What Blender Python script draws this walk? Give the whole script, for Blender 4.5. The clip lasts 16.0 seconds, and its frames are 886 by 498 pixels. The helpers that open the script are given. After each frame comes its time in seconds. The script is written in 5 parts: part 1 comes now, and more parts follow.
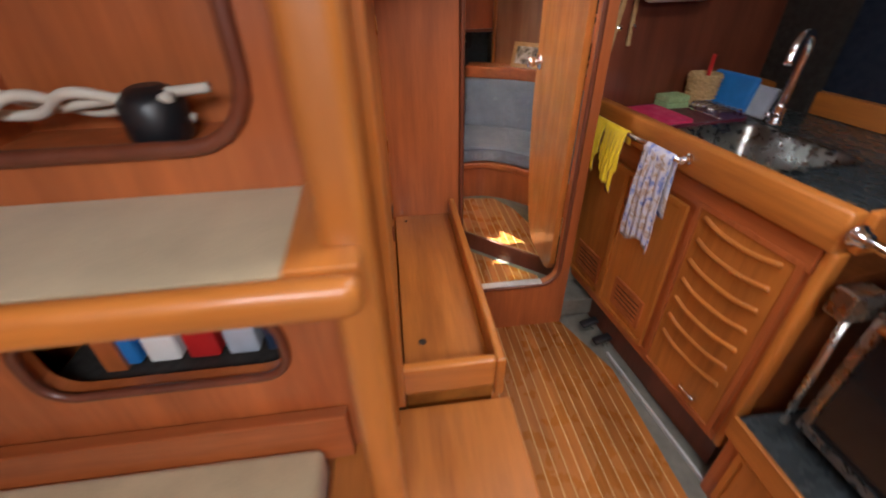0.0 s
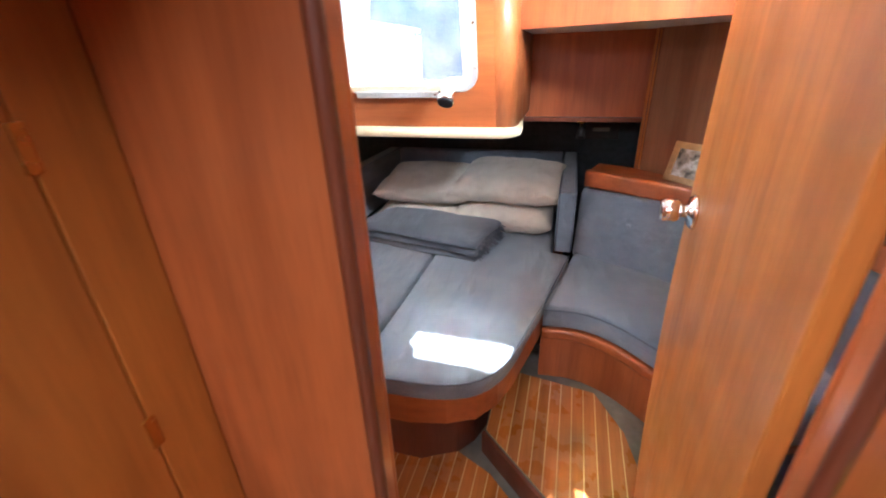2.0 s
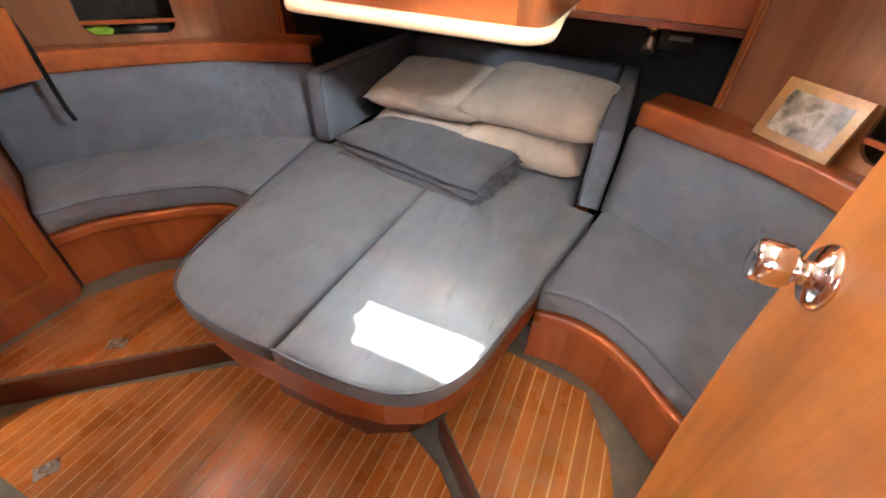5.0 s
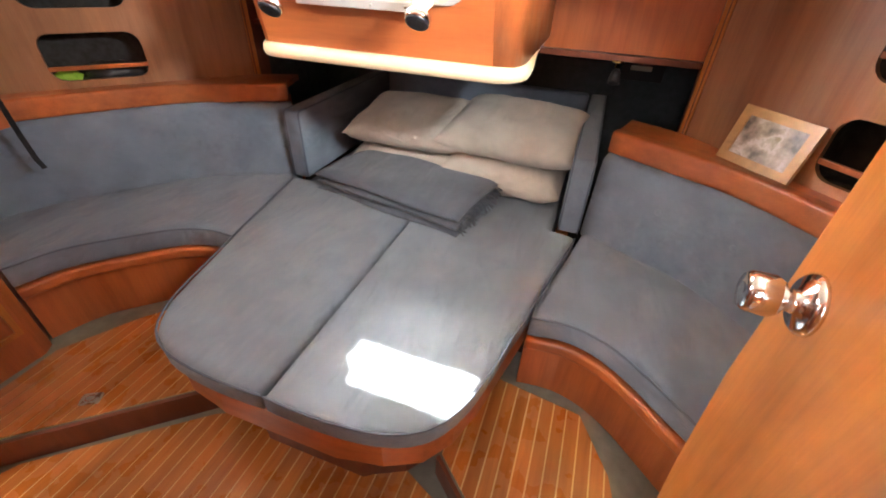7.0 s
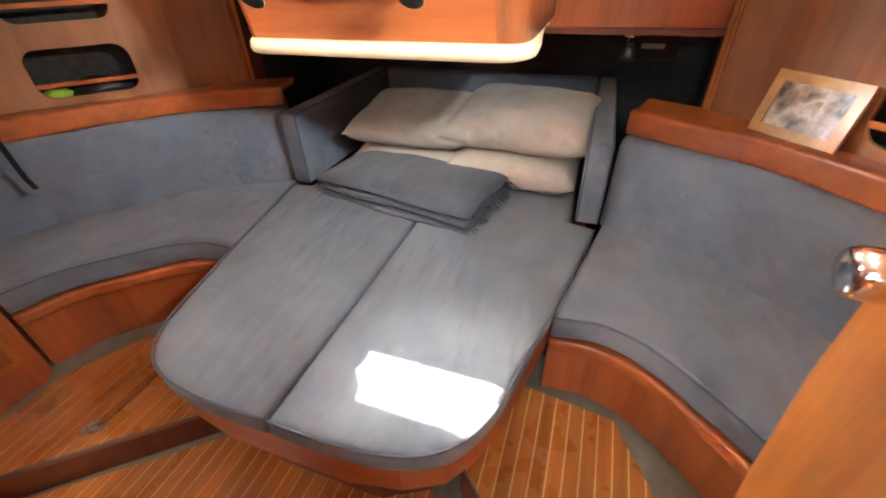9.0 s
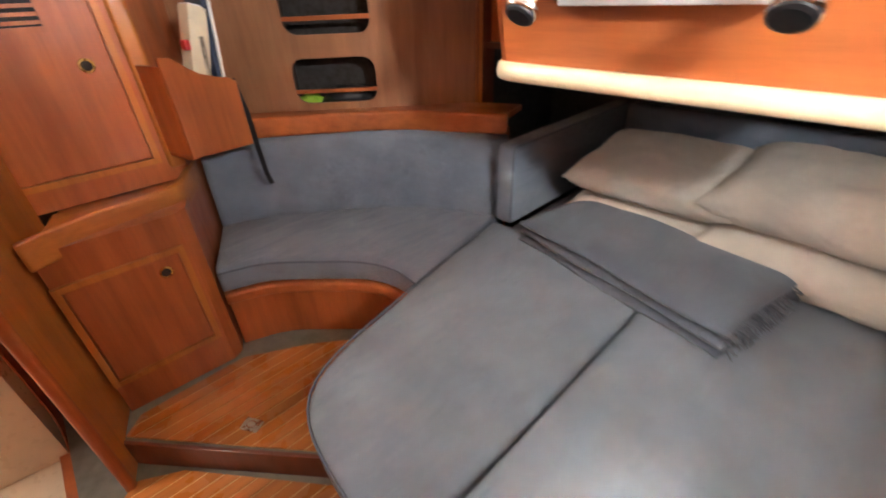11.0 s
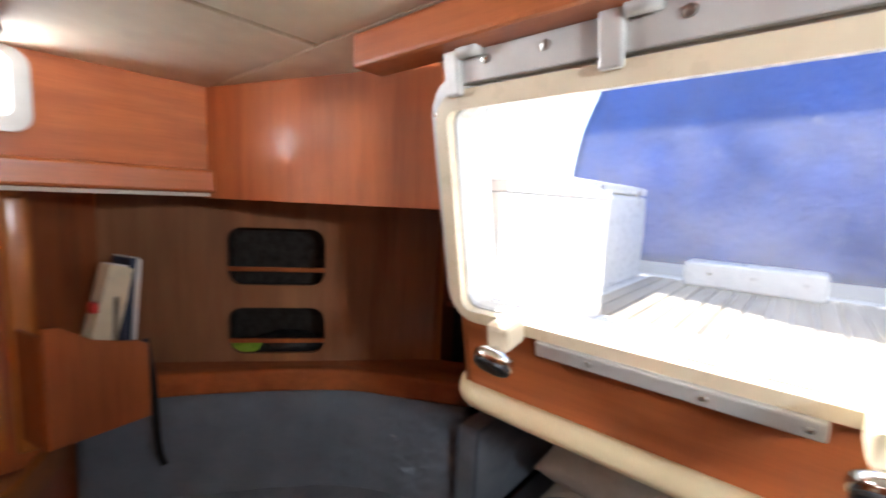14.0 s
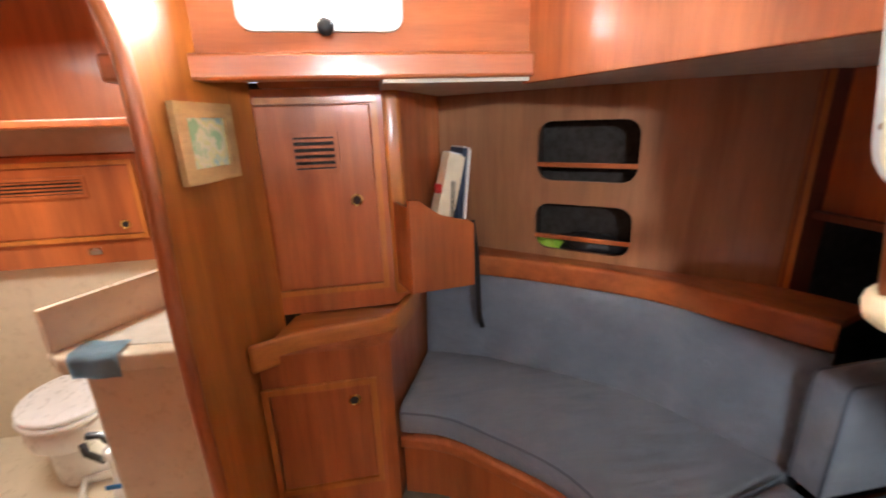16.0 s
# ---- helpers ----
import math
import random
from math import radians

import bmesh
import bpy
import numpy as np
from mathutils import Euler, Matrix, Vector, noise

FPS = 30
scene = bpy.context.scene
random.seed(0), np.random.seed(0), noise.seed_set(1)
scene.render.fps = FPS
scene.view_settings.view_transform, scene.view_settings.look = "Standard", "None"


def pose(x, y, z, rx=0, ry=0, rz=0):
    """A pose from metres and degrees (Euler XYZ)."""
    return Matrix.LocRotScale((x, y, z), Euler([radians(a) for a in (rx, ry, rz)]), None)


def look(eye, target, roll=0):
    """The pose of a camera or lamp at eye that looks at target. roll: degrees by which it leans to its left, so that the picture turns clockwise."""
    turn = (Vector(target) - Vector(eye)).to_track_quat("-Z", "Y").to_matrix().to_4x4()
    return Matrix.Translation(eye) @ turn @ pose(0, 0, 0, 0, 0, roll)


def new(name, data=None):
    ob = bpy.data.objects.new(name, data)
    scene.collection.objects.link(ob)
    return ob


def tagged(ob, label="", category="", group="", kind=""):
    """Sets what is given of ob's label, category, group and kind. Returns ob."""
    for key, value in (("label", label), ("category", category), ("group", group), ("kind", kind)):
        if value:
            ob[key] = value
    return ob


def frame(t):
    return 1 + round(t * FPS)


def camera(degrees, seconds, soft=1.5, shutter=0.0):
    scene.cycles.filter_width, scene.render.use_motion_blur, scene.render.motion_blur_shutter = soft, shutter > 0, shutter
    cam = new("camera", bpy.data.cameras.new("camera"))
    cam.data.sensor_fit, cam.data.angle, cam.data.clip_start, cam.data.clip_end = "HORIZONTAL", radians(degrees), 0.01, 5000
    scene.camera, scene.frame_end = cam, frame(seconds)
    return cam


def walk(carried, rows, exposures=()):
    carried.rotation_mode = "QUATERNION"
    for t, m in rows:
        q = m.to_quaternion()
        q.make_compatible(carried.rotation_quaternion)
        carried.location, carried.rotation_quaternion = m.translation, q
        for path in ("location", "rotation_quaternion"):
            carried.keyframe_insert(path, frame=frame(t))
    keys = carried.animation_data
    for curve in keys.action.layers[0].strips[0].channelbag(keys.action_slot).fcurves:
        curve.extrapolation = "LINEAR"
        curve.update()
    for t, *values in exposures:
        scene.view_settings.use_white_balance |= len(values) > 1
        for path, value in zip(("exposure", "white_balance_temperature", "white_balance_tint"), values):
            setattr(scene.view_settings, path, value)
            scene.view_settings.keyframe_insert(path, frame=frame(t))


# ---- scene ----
cam = camera(94.0, 16.0, soft=1.8, shutter=0.5)
PATH = [
    (0, (0.128, 0.006, 1.357), (0.32, 1.656, 0.243), -1.2),
    (0.5, (0.436, 0.213, 1.399), (0.315, 1.864, 0.276), -2.2),
    (1, (0.539, 0.545, 1.405), (0.27, 2.25, 0.394), -1.9),
    (1.5, (0.569, 0.899, 1.3), (0.162, 2.659, 0.441), -2.0),
    (2, (0.609, 1.183, 1.293), (0.067, 2.914, 0.449), -2.0),
    (2.2, (0.625, 1.248, 1.301), (0.043, 2.97, 0.466), -2.5),
    (2.5, (0.62, 1.392, 1.28), (0.018, 3.09, 0.43), -1.3),
    (3, (0.592, 1.543, 1.294), (-0.094, 3.184, 0.379), -0.7),
    (3.5, (0.586, 1.629, 1.28), (-0.164, 3.192, 0.281), 0.1),
    (4, (0.607, 1.685, 1.255), (-0.127, 3.167, 0.13), 1.3),
    (4.5, (0.624, 1.665, 1.249), (-0.022, 3.101, 0.017), 2.5),
    (4.7, (0.635, 1.663, 1.251), (0.02, 3.085, -0.013), 2.8),
    (7, (0.6, 1.658, 1.282), (0.08, 3.195, 0.113), 2.3),
    (7.5, (0.581, 1.654, 1.291), (0.081, 3.214, 0.144), 2.3),
    (8, (0.589, 1.662, 1.279), (0.164, 3.222, 0.103), 1.8),
    (10.3, (0.438, 1.849, 1.161), (-0.541, 3.211, 0.072), -4.9),
    (10.5, (0.391, 1.867, 1.175), (-0.651, 3.18, 0.084), -4.0),
    (11, (0.295, 1.952, 1.188), (-0.954, 3.1, 0.129), -2.5),
    (11.5, (0.194, 2.046, 1.233), (-1.234, 3.041, 0.247), -1.8),
    (12, (0.148, 2.031, 1.302), (-1.456, 2.914, 0.498), -2.3),
    (12.5, (0.123, 2.058, 1.322), (-1.591, 2.871, 0.688), -1.4),
    (13, (0.085, 2.121, 1.347), (-1.71, 2.856, 0.861), -2.2),
    (13.2, (0.067, 2.143, 1.347), (-1.732, 2.896, 0.903), -2.1),
    (13.5, (0.061, 2.156, 1.355), (-1.664, 3.099, 0.992), -1.3),
    (14, (0.089, 2.163, 1.389), (-1.215, 3.662, 1.157), 2.3),
    (14.3, (0.085, 2.156, 1.4), (-1.06, 3.775, 1.12), 3.6),
    (14.5, (0.108, 2.132, 1.386), (-1.056, 3.723, 1.044), 3.2),
    (15, (0.067, 2.156, 1.335), (-1.376, 3.425, 0.781), 1.8),
    (15.5, (0.03, 2.136, 1.319), (-1.711, 2.905, 0.703), -0.5),
    (15.8, (0.017, 2.139, 1.291), (-1.835, 2.61, 0.699), -1.3),
    (16, (0.011, 2.146, 1.274), (-1.874, 2.47, 0.69), -1.9),
]
EXPOSURES = [(0, 2.7, 6500, 10), (0.5, 2.95, 6450, 10), (1.0, 3.0, 6350, 10), (1.5, 2.9, 6200, 10), (2.0, 3.1, 5800, 10), (2.6, 3.1, 5800, 10), (3.5, 3.25, 6400, 10), (4.5, 3.3, 6650, 10), (8, 3.25, 6650, 10), (11.5, 3.2, 6750, 10), (12.5, 3.05, 6500, 10), (13.3, 2.3, 6400, 10), (14.0, 1.75, 6400, 10), (14.4, 1.4, 6150, 10), (14.7, 1.4, 6150, 10), (15.5, 2.3, 6400, 10), (16, 3.0, 6500, 10)]
walk(cam, [(t, look(eye, target, roll)) for t, eye, target, roll in PATH], EXPOSURES)

# ---------------------------------------------------------------- light
SUN_DIR = Vector((0.45, -0.49, -1.0)).normalized()
world = bpy.data.worlds.new("sky_world")
scene.world = world
world.use_nodes = True
wn = world.node_tree.nodes
sky = wn.new("ShaderNodeTexSky")
sky.sky_type, sky.sun_disc = "NISHITA", False
sky.sun_elevation, sky.sun_rotation = radians(56), math.atan2(-0.45, 0.49)
world.node_tree.links.new(sky.outputs[0], wn["Background"].inputs[0])
wn["Background"].inputs[1].default_value = 0.15
sun_data = bpy.data.lights.new("sun", "SUN")
sun_data.energy, sun_data.angle, sun_data.color = 5.0, radians(0.5), (1.0, 0.95, 0.86)
sun = new("sun", sun_data)
sun.matrix_basis = look((-3, 6, 8), Vector((-3, 6, 8)) + SUN_DIR)


def window_light(name, eye, target, sx, sy, power, color=(0.9, 0.95, 1.0)):
    data = bpy.data.lights.new(name, "AREA")
    data.shape, data.size, data.size_y, data.energy, data.color = "RECTANGLE", sx, sy, power, color
    ob = new(name, data)
    ob.matrix_basis = look(eye, target)
    return ob


window_light("port_window_light", (-1.21, 2.06, 1.59), (0, 2.0, 1.0), 0.32, 0.11, 2.2)
window_light("starboard_window_light", (1.21, 2.06, 1.59), (-0.6, 2.1, 0.4), 0.32, 0.11, 8.5)
window_light("companionway_light", (0.75, 0.55, 1.93), (0.72, 0.75, 0), 0.3, 0.3, 1.5, (1.0, 0.95, 0.88))
window_light("saloon_hatch_light", (0.1, -0.9, 1.93), (0.1, -0.2, 0.5), 0.8, 0.6, 4.6, (0.95, 0.97, 1.0))
# added fill lamp to brighten the toilet room; the ceiling has no opening here
window_light("head_fill_light", (-1.3, 0.9, 1.62), (-1.3, 1.0, 0), 0.4, 0.4, 1.9, (1.0, 0.95, 0.88))


# ---------------------------------------------------------------- materials
def material(name, rough=0.5, metal=0.0, color=(0.5, 0.5, 0.5)):
    m = bpy.data.materials.new(name)
    m.use_nodes = True
    nt = m.node_tree
    b = nt.nodes["Principled BSDF"]
    b.inputs["Roughness"].default_value = rough
    b.inputs["Metallic"].default_value = metal
    b.inputs["Base Color"].default_value = (*color, 1)
    return m, nt, b


def noise_node(nt, scale, detail=4.0, stretch=(1, 1, 1), rough=0.55):
    tc = nt.nodes.new("ShaderNodeTexCoord")
    mp = nt.nodes.new("ShaderNodeMapping")
    mp.inputs["Scale"].default_value = stretch
    tx = nt.nodes.new("ShaderNodeTexNoise")
    tx.inputs["Scale"].default_value, tx.inputs["Detail"].default_value, tx.inputs["Roughness"].default_value = scale, detail, rough
    nt.links.new(tc.outputs["Object"], mp.inputs["Vector"])
    nt.links.new(mp.outputs[0], tx.inputs["Vector"])
    return tx.outputs["Fac"]


def ramp(nt, fac, stops):
    r = nt.nodes.new("ShaderNodeValToRGB")
    while len(r.color_ramp.elements) < len(stops):
        r.color_ramp.elements.new(0.5)
    for e, (p, c) in zip(r.color_ramp.elements, stops):
        e.position, e.color = p, (*c, 1)
    nt.links.new(fac, r.inputs[0])
    return r.outputs[0]


def mixed(nt, a, b, fac, mode="MULTIPLY"):
    m = nt.nodes.new("ShaderNodeMix")
    m.data_type, m.blend_type = "RGBA", mode
    if isinstance(fac, float):
        m.inputs["Factor"].default_value = fac
    else:
        nt.links.new(fac, m.inputs["Factor"])
    nt.links.new(a, m.inputs["A"])
    nt.links.new(b, m.inputs["B"])
    return m.outputs["Result"]


def bump(nt, b, fac, strength, distance=0.002):
    n = nt.nodes.new("ShaderNodeBump")
    n.inputs["Strength"].default_value, n.inputs["Distance"].default_value = strength, distance
    nt.links.new(fac, n.inputs["Height"])
    nt.links.new(n.outputs[0], b.inputs["Normal"])


def tint(c, k):
    return tuple(min(1, v * k) for v in c)


def wood(name, color, axis="z", rough=0.42, vary=0.0):
    """Varnished timber: long grain, fine pores, broad tone drift."""
    m, nt, b = material(name, rough)
    st = {"x": (0.06, 1, 1), "y": (1, 0.06, 1), "z": (1, 1, 0.06)}[axis]
    grain = noise_node(nt, 42, 6, st, 0.65)
    pores = noise_node(nt, 260, 3, st, 0.6)
    broad = noise_node(nt, 3.2, 3, tuple(0.35 if v < 1 else 1 for v in st))
    figure = noise_node(nt, 9, 4, tuple(0.1 if v < 1 else 1 for v in st), 0.6)
    c = ramp(nt, grain, [(0.28, tint(color, 0.82)), (0.52, color), (0.78, tint(color, 1.13))])
    p = ramp(nt, pores, [(0.3, (0.78, 0.72, 0.68)), (0.55, (1, 1, 1))])
    d = ramp(nt, broad, [(0.32, (0.66, 0.6, 0.55)), (0.68, (1.16, 1.12, 1.04))])
    f = ramp(nt, figure, [(0.36, (0.66, 0.56, 0.48)), (0.5, (1, 1, 1)), (0.66, (1.2, 1.16, 1.05))])
    c = mixed(nt, mixed(nt, mixed(nt, c, p, 0.35), d, 0.8), f, 0.6)
    if vary:
        oi = nt.nodes.new("ShaderNodeObjectInfo")
        v = ramp(nt, oi.outputs["Random"], [(0.0, (1 - vary,) * 3), (1.0, (1 + vary, 1 + vary * 0.8, 1 + vary * 0.6))])
        c = mixed(nt, c, v, 1.0)
    nt.links.new(c, b.inputs["Base Color"])
    b.inputs["Coat Weight"].default_value = 0.4 if rough < 0.6 else 0.08
    b.inputs["Coat Roughness"].default_value = 0.16
    rr = ramp(nt, noise_node(nt, 9, 3), [(0.3, (rough - 0.07,) * 3), (0.7, (rough + 0.12,) * 3)])
    nt.links.new(rr, b.inputs["Roughness"])
    bump(nt, b, grain, 0.12, 0.001)
    return m


RED = (0.45, 0.127, 0.036)
GOLD = (0.52, 0.182, 0.034)
W_RED = wood("mahogany_vertical", RED)
W_REDX = wood("mahogany_across", RED, "x")
W_REDY = wood("mahogany_along", RED, "y")
W_GOLD = wood("teak_vertical", GOLD)
W_GOLDX = wood("teak_across", GOLD, "x")
W_GOLDY = wood("teak_along", GOLD, "y")
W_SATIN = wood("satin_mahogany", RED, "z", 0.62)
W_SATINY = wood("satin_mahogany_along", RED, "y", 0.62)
W_TAN = wood("ash_panel", (0.36, 0.17, 0.085))
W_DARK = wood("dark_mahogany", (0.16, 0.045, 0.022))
W_PLANK = wood("teak_plank", (0.5, 0.185, 0.042), "y", 0.27, 0.18)
W_HOLLY = wood("holly_strip", (0.72, 0.5, 0.24), "y", 0.35)
W_LIGHT = wood("pale_pine", (0.62, 0.42, 0.2), "x", 0.45)


def cloth(name, color, weave=900, rough=0.92, fold=0.35):
    m, nt, b = material(name, rough)
    w = noise_node(nt, weave, 2)
    s = noise_node(nt, 7, 4)
    folds = noise_node(nt, 20, 2, (1, 0.3, 1), 0.45)
    c = ramp(nt, s, [(0.3, tint(color, 0.84)), (0.7, tint(color, 1.12))])
    c2 = ramp(nt, w, [(0.3, (0.82,) * 3), (0.7, (1.12,) * 3)])
    nt.links.new(mixed(nt, c, c2, 0.7), b.inputs["Base Color"])
    add = nt.nodes.new("ShaderNodeMath")
    add.operation = "MULTIPLY_ADD"
    add.inputs[1].default_value = 0.12
    nt.links.new(w, add.inputs[0])
    nt.links.new(folds, add.inputs[2])
    bump(nt, b, add.outputs[0], fold, 0.024)
    b.inputs["Sheen Weight"].default_value = 0.25
    b.inputs["Sheen Roughness"].default_value = 0.5
    return m


BLUE_GREY = (0.19, 0.225, 0.28)
CLOTH = cloth("blue_grey_suede", BLUE_GREY, fold=0.9)
CLOTH_BED = cloth("blue_grey_sheet", (0.2, 0.24, 0.285), fold=0.9)
PIPING = material("cushion_piping", 0.8, 0, (0.11, 0.13, 0.17))[0]
BLANKET = cloth("slate_blanket", (0.1, 0.115, 0.14), 500, fold=0.6)
LINEN = cloth("beige_linen", (0.6, 0.54, 0.45), 700, fold=0.9)
YELLOW = cloth("yellow_rubber", (0.85, 0.6, 0.01), 300, 0.5, 0.3)
VINYL = cloth("beige_vinyl", (0.55, 0.45, 0.28), 400, 0.6, 0.08)


def speckled(name, color, rough, metal=0.0, amount=0.12, scale=14):
    m, nt, b = material(name, rough, metal)
    f = noise_node(nt, scale, 5)
    nt.links.new(ramp(nt, f, [(0.3, tint(color, 1 - amount)), (0.7, tint(color, 1 + amount))]), b.inputs["Base Color"])
    nt.links.new(ramp(nt, noise_node(nt, scale * 2.3, 4), [(0.3, (max(0.02, rough * 0.7),) * 3), (0.7, (min(1, rough * 1.4),) * 3)]), b.inputs["Roughness"])
    bump(nt, b, noise_node(nt, scale * 20, 3), 0.05, 0.001)
    return m


CHROME = speckled("chrome", (0.8, 0.8, 0.8), 0.1, 1.0, 0.05)
STEEL = speckled("brushed_steel", (0.55, 0.55, 0.52), 0.28, 1.0, 0.12)
ALU = speckled("weathered_aluminium", (0.55, 0.55, 0.54), 0.45, 0.3)
BRASS = speckled("brass", (0.7, 0.45, 0.15), 0.25, 1.0)
BLACK = speckled("black_plastic", (0.012, 0.012, 0.014), 0.4)
# near-black: painted shade for lockers, vents and finger holes; also plain backings
VOID = speckled("shade_and_backing_black", (0.02, 0.015, 0.012), 0.8)
# dark navy paints the shadow on the galley's hull side
HULL_SHADE = speckled("navy_hull_shade", (0.008, 0.014, 0.03), 0.75)
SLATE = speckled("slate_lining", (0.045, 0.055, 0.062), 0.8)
CREAM = speckled("cream_trim", (0.78, 0.66, 0.42), 0.5, 0, 0.06)
WHITE = speckled("white_gelcoat", (0.78, 0.77, 0.73), 0.3, 0, 0.05)
LINING = speckled("cream_headliner", (0.7, 0.62, 0.48), 0.75, 0, 0.06)
PALE = speckled("pale_deck_underside", (0.6, 0.55, 0.46), 0.7, 0, 0.08)
IVORY = speckled("ivory_moulding", (0.72, 0.62, 0.46), 0.32, 0, 0.05)
GREYFLOOR = speckled("grey_sole_margin", (0.17, 0.16, 0.13), 0.7, 0, 0.2)
COUNTER = speckled("dark_green_laminate", (0.035, 0.042, 0.045), 0.25, 0, 0.25)
PINK = speckled("pink_plastic", (0.62, 0.03, 0.12), 0.45)
TRAY = speckled("maroon_tray", (0.09, 0.012, 0.022), 0.35)
PAPER = speckled("white_paper", (0.78, 0.77, 0.74), 0.9, 0, 0.04)
BOOK_CREAM = speckled("cream_paper", (0.75, 0.66, 0.48), 0.85)
BOOK_NAVY = speckled("navy_cover", (0.02, 0.035, 0.07), 0.5)
SKYBLUE = cloth("light_blue_cloth", (0.28, 0.45, 0.55), 500)
BLUE_PL = speckled("blue_plastic", (0.02, 0.18, 0.5), 0.4)
GREY_PL = speckled("pale_grey_plastic", (0.42, 0.46, 0.52), 0.4)
GREEN_SP = speckled("green_sponge", (0.3, 0.42, 0.2), 0.95, 0, 0.2, 60)
WICKER = speckled("wicker", (0.5, 0.33, 0.15), 0.8, 0, 0.3, 90)
LIME = speckled("lime_fabric", (0.35, 0.6, 0.05), 0.8)
RED_PL = speckled("red_plastic", (0.5, 0.02, 0.02), 0.4)
ORANGE = speckled("peach_sticker", (0.8, 0.42, 0.22), 0.6)
GROUND_W = speckled("sea", (0.05, 0.12, 0.16), 0.15)
DECK = wood("weathered_teak_deck", (0.42, 0.38, 0.32), "y", 0.7)
BIMINI = cloth("blue_canvas", (0.06, 0.13, 0.38), 500, 0.9, 0.4)


def towel_material():
    m, nt, b = material("printed_tea_towel", 0.95)
    f = noise_node(nt, 28, 3)
    c = ramp(nt, f, [(0.36, (0.2, 0.25, 0.55)), (0.44, (0.6, 0.6, 0.72)), (0.55, (0.66, 0.62, 0.66)), (0.62, (0.45, 0.3, 0.2)), (0.7, (0.62, 0.6, 0.68))])
    nt.links.new(c, b.inputs["Base Color"])
    bump(nt, b, noise_node(nt, 60, 3), 0.5, 0.01)
    return m


def chart_material(name, scale, stops):
    m, nt, b = material(name, 0.25)
    nt.links.new(ramp(nt, noise_node(nt, scale, 3), stops), b.inputs["Base Color"])
    return m


TOWEL = towel_material()
CHART = chart_material("chart_print", 16, [(0.35, (0.3, 0.5, 0.55)), (0.48, (0.6, 0.6, 0.3)), (0.56, (0.65, 0.62, 0.45)), (0.66, (0.3, 0.5, 0.3))])
PHOTO = chart_material("photo_print", 22, [(0.3, (0.1, 0.1, 0.09)), (0.5, (0.45, 0.42, 0.36)), (0.6, (0.7, 0.7, 0.68)), (0.7, (0.25, 0.24, 0.16))])


def glass_material():
    m, nt, b = material("clear_glass", 0.02, 0, (1, 1, 1))
    b.inputs["Transmission Weight"].default_value = 1.0
    b.inputs["IOR"].default_value = 1.1
    return m


GLASS = glass_material()


def salted_material():
    """Clear acrylic with a thin uneven film of dried salt that scatters the sun."""
    m, nt, b = material("salt_hazed_acrylic", 0.02, 0, (1, 1, 1))
    b.inputs["Transmission Weight"].default_value = 1.0
    b.inputs["IOR"].default_value = 1.1
    t = nt.nodes.new("ShaderNodeBsdfTranslucent")
    t.inputs["Color"].default_value = (0.9, 0.9, 0.9, 1)
    mx = nt.nodes.new("ShaderNodeMixShader")
    film = mixed(nt, ramp(nt, noise_node(nt, 11, 5), [(0.3, (0.012,) * 3), (0.75, (0.045,) * 3)]), ramp(nt, noise_node(nt, 120, 3), [(0.66, (0.0,) * 3), (0.74, (0.1,) * 3)]), 1.0, "ADD")
    nt.links.new(film, mx.inputs[0])
    nt.links.new(b.outputs[0], mx.inputs[1])
    nt.links.new(t.outputs[0], mx.inputs[2])
    nt.links.new(mx.outputs[0], nt.nodes["Material Output"].inputs[0])
    return m


SALTED = salted_material()
SMOKE = material("smoked_oven_glass", 0.08, 0, (0.012, 0.012, 0.013))[0]


# ---------------------------------------------------------------- mesh helpers
def mesh_object(name, bm, mat, smooth=False):
    me = bpy.data.meshes.new(name)
    bmesh.ops.recalc_face_normals(bm, faces=bm.faces)
    bm.to_mesh(me)
    bm.free()
    me.materials.append(mat)
    if smooth:
        for p in me.polygons:
            p.use_smooth = True
    return new(name, me)


def thing(name, base, label, category, group=""):
    ob = new(name)
    ob.location = base
    ob.empty_display_size = 0.05
    return tagged(ob, label, category, group)


def hang(ob, parent):
    ob.parent = parent
    if parent.type == "EMPTY":
        ob.matrix_parent_inverse = parent.matrix_basis.inverted()
    return ob


def part(name, bm, mat, parent, label="", smooth=False):
    ob = mesh_object(name, bm, mat, smooth)
    hang(ob, parent)
    return tagged(ob, label)


def solo(name, bm, mat, label="", category="", kind="", group="", smooth=False):
    return tagged(mesh_object(name, bm, mat, smooth), label, category, group, kind)


def add_box(bm, lo, hi, bev=0.0, m=None, seg=2):
    r = bmesh.ops.create_cube(bm, size=1)
    vs = r["verts"]
    for v in vs:
        v.co = Vector([lo[i] + (v.co[i] + 0.5) * (hi[i] - lo[i]) for i in range(3)])
    if bev:
        es = list({e for v in vs for e in v.link_edges})
        out = bmesh.ops.bevel(bm, geom=es, offset=bev, segments=seg, affect="EDGES", profile=0.5)
        vs = list({v for f in out["faces"] for v in f.verts} | {v for v in vs if v.is_valid})
    if m is not None:
        for v in vs:
            v.co = m @ v.co
    return bm


def box(lo, hi, bev=0.0, m=None, seg=2):
    return add_box(bmesh.new(), lo, hi, bev, m, seg)


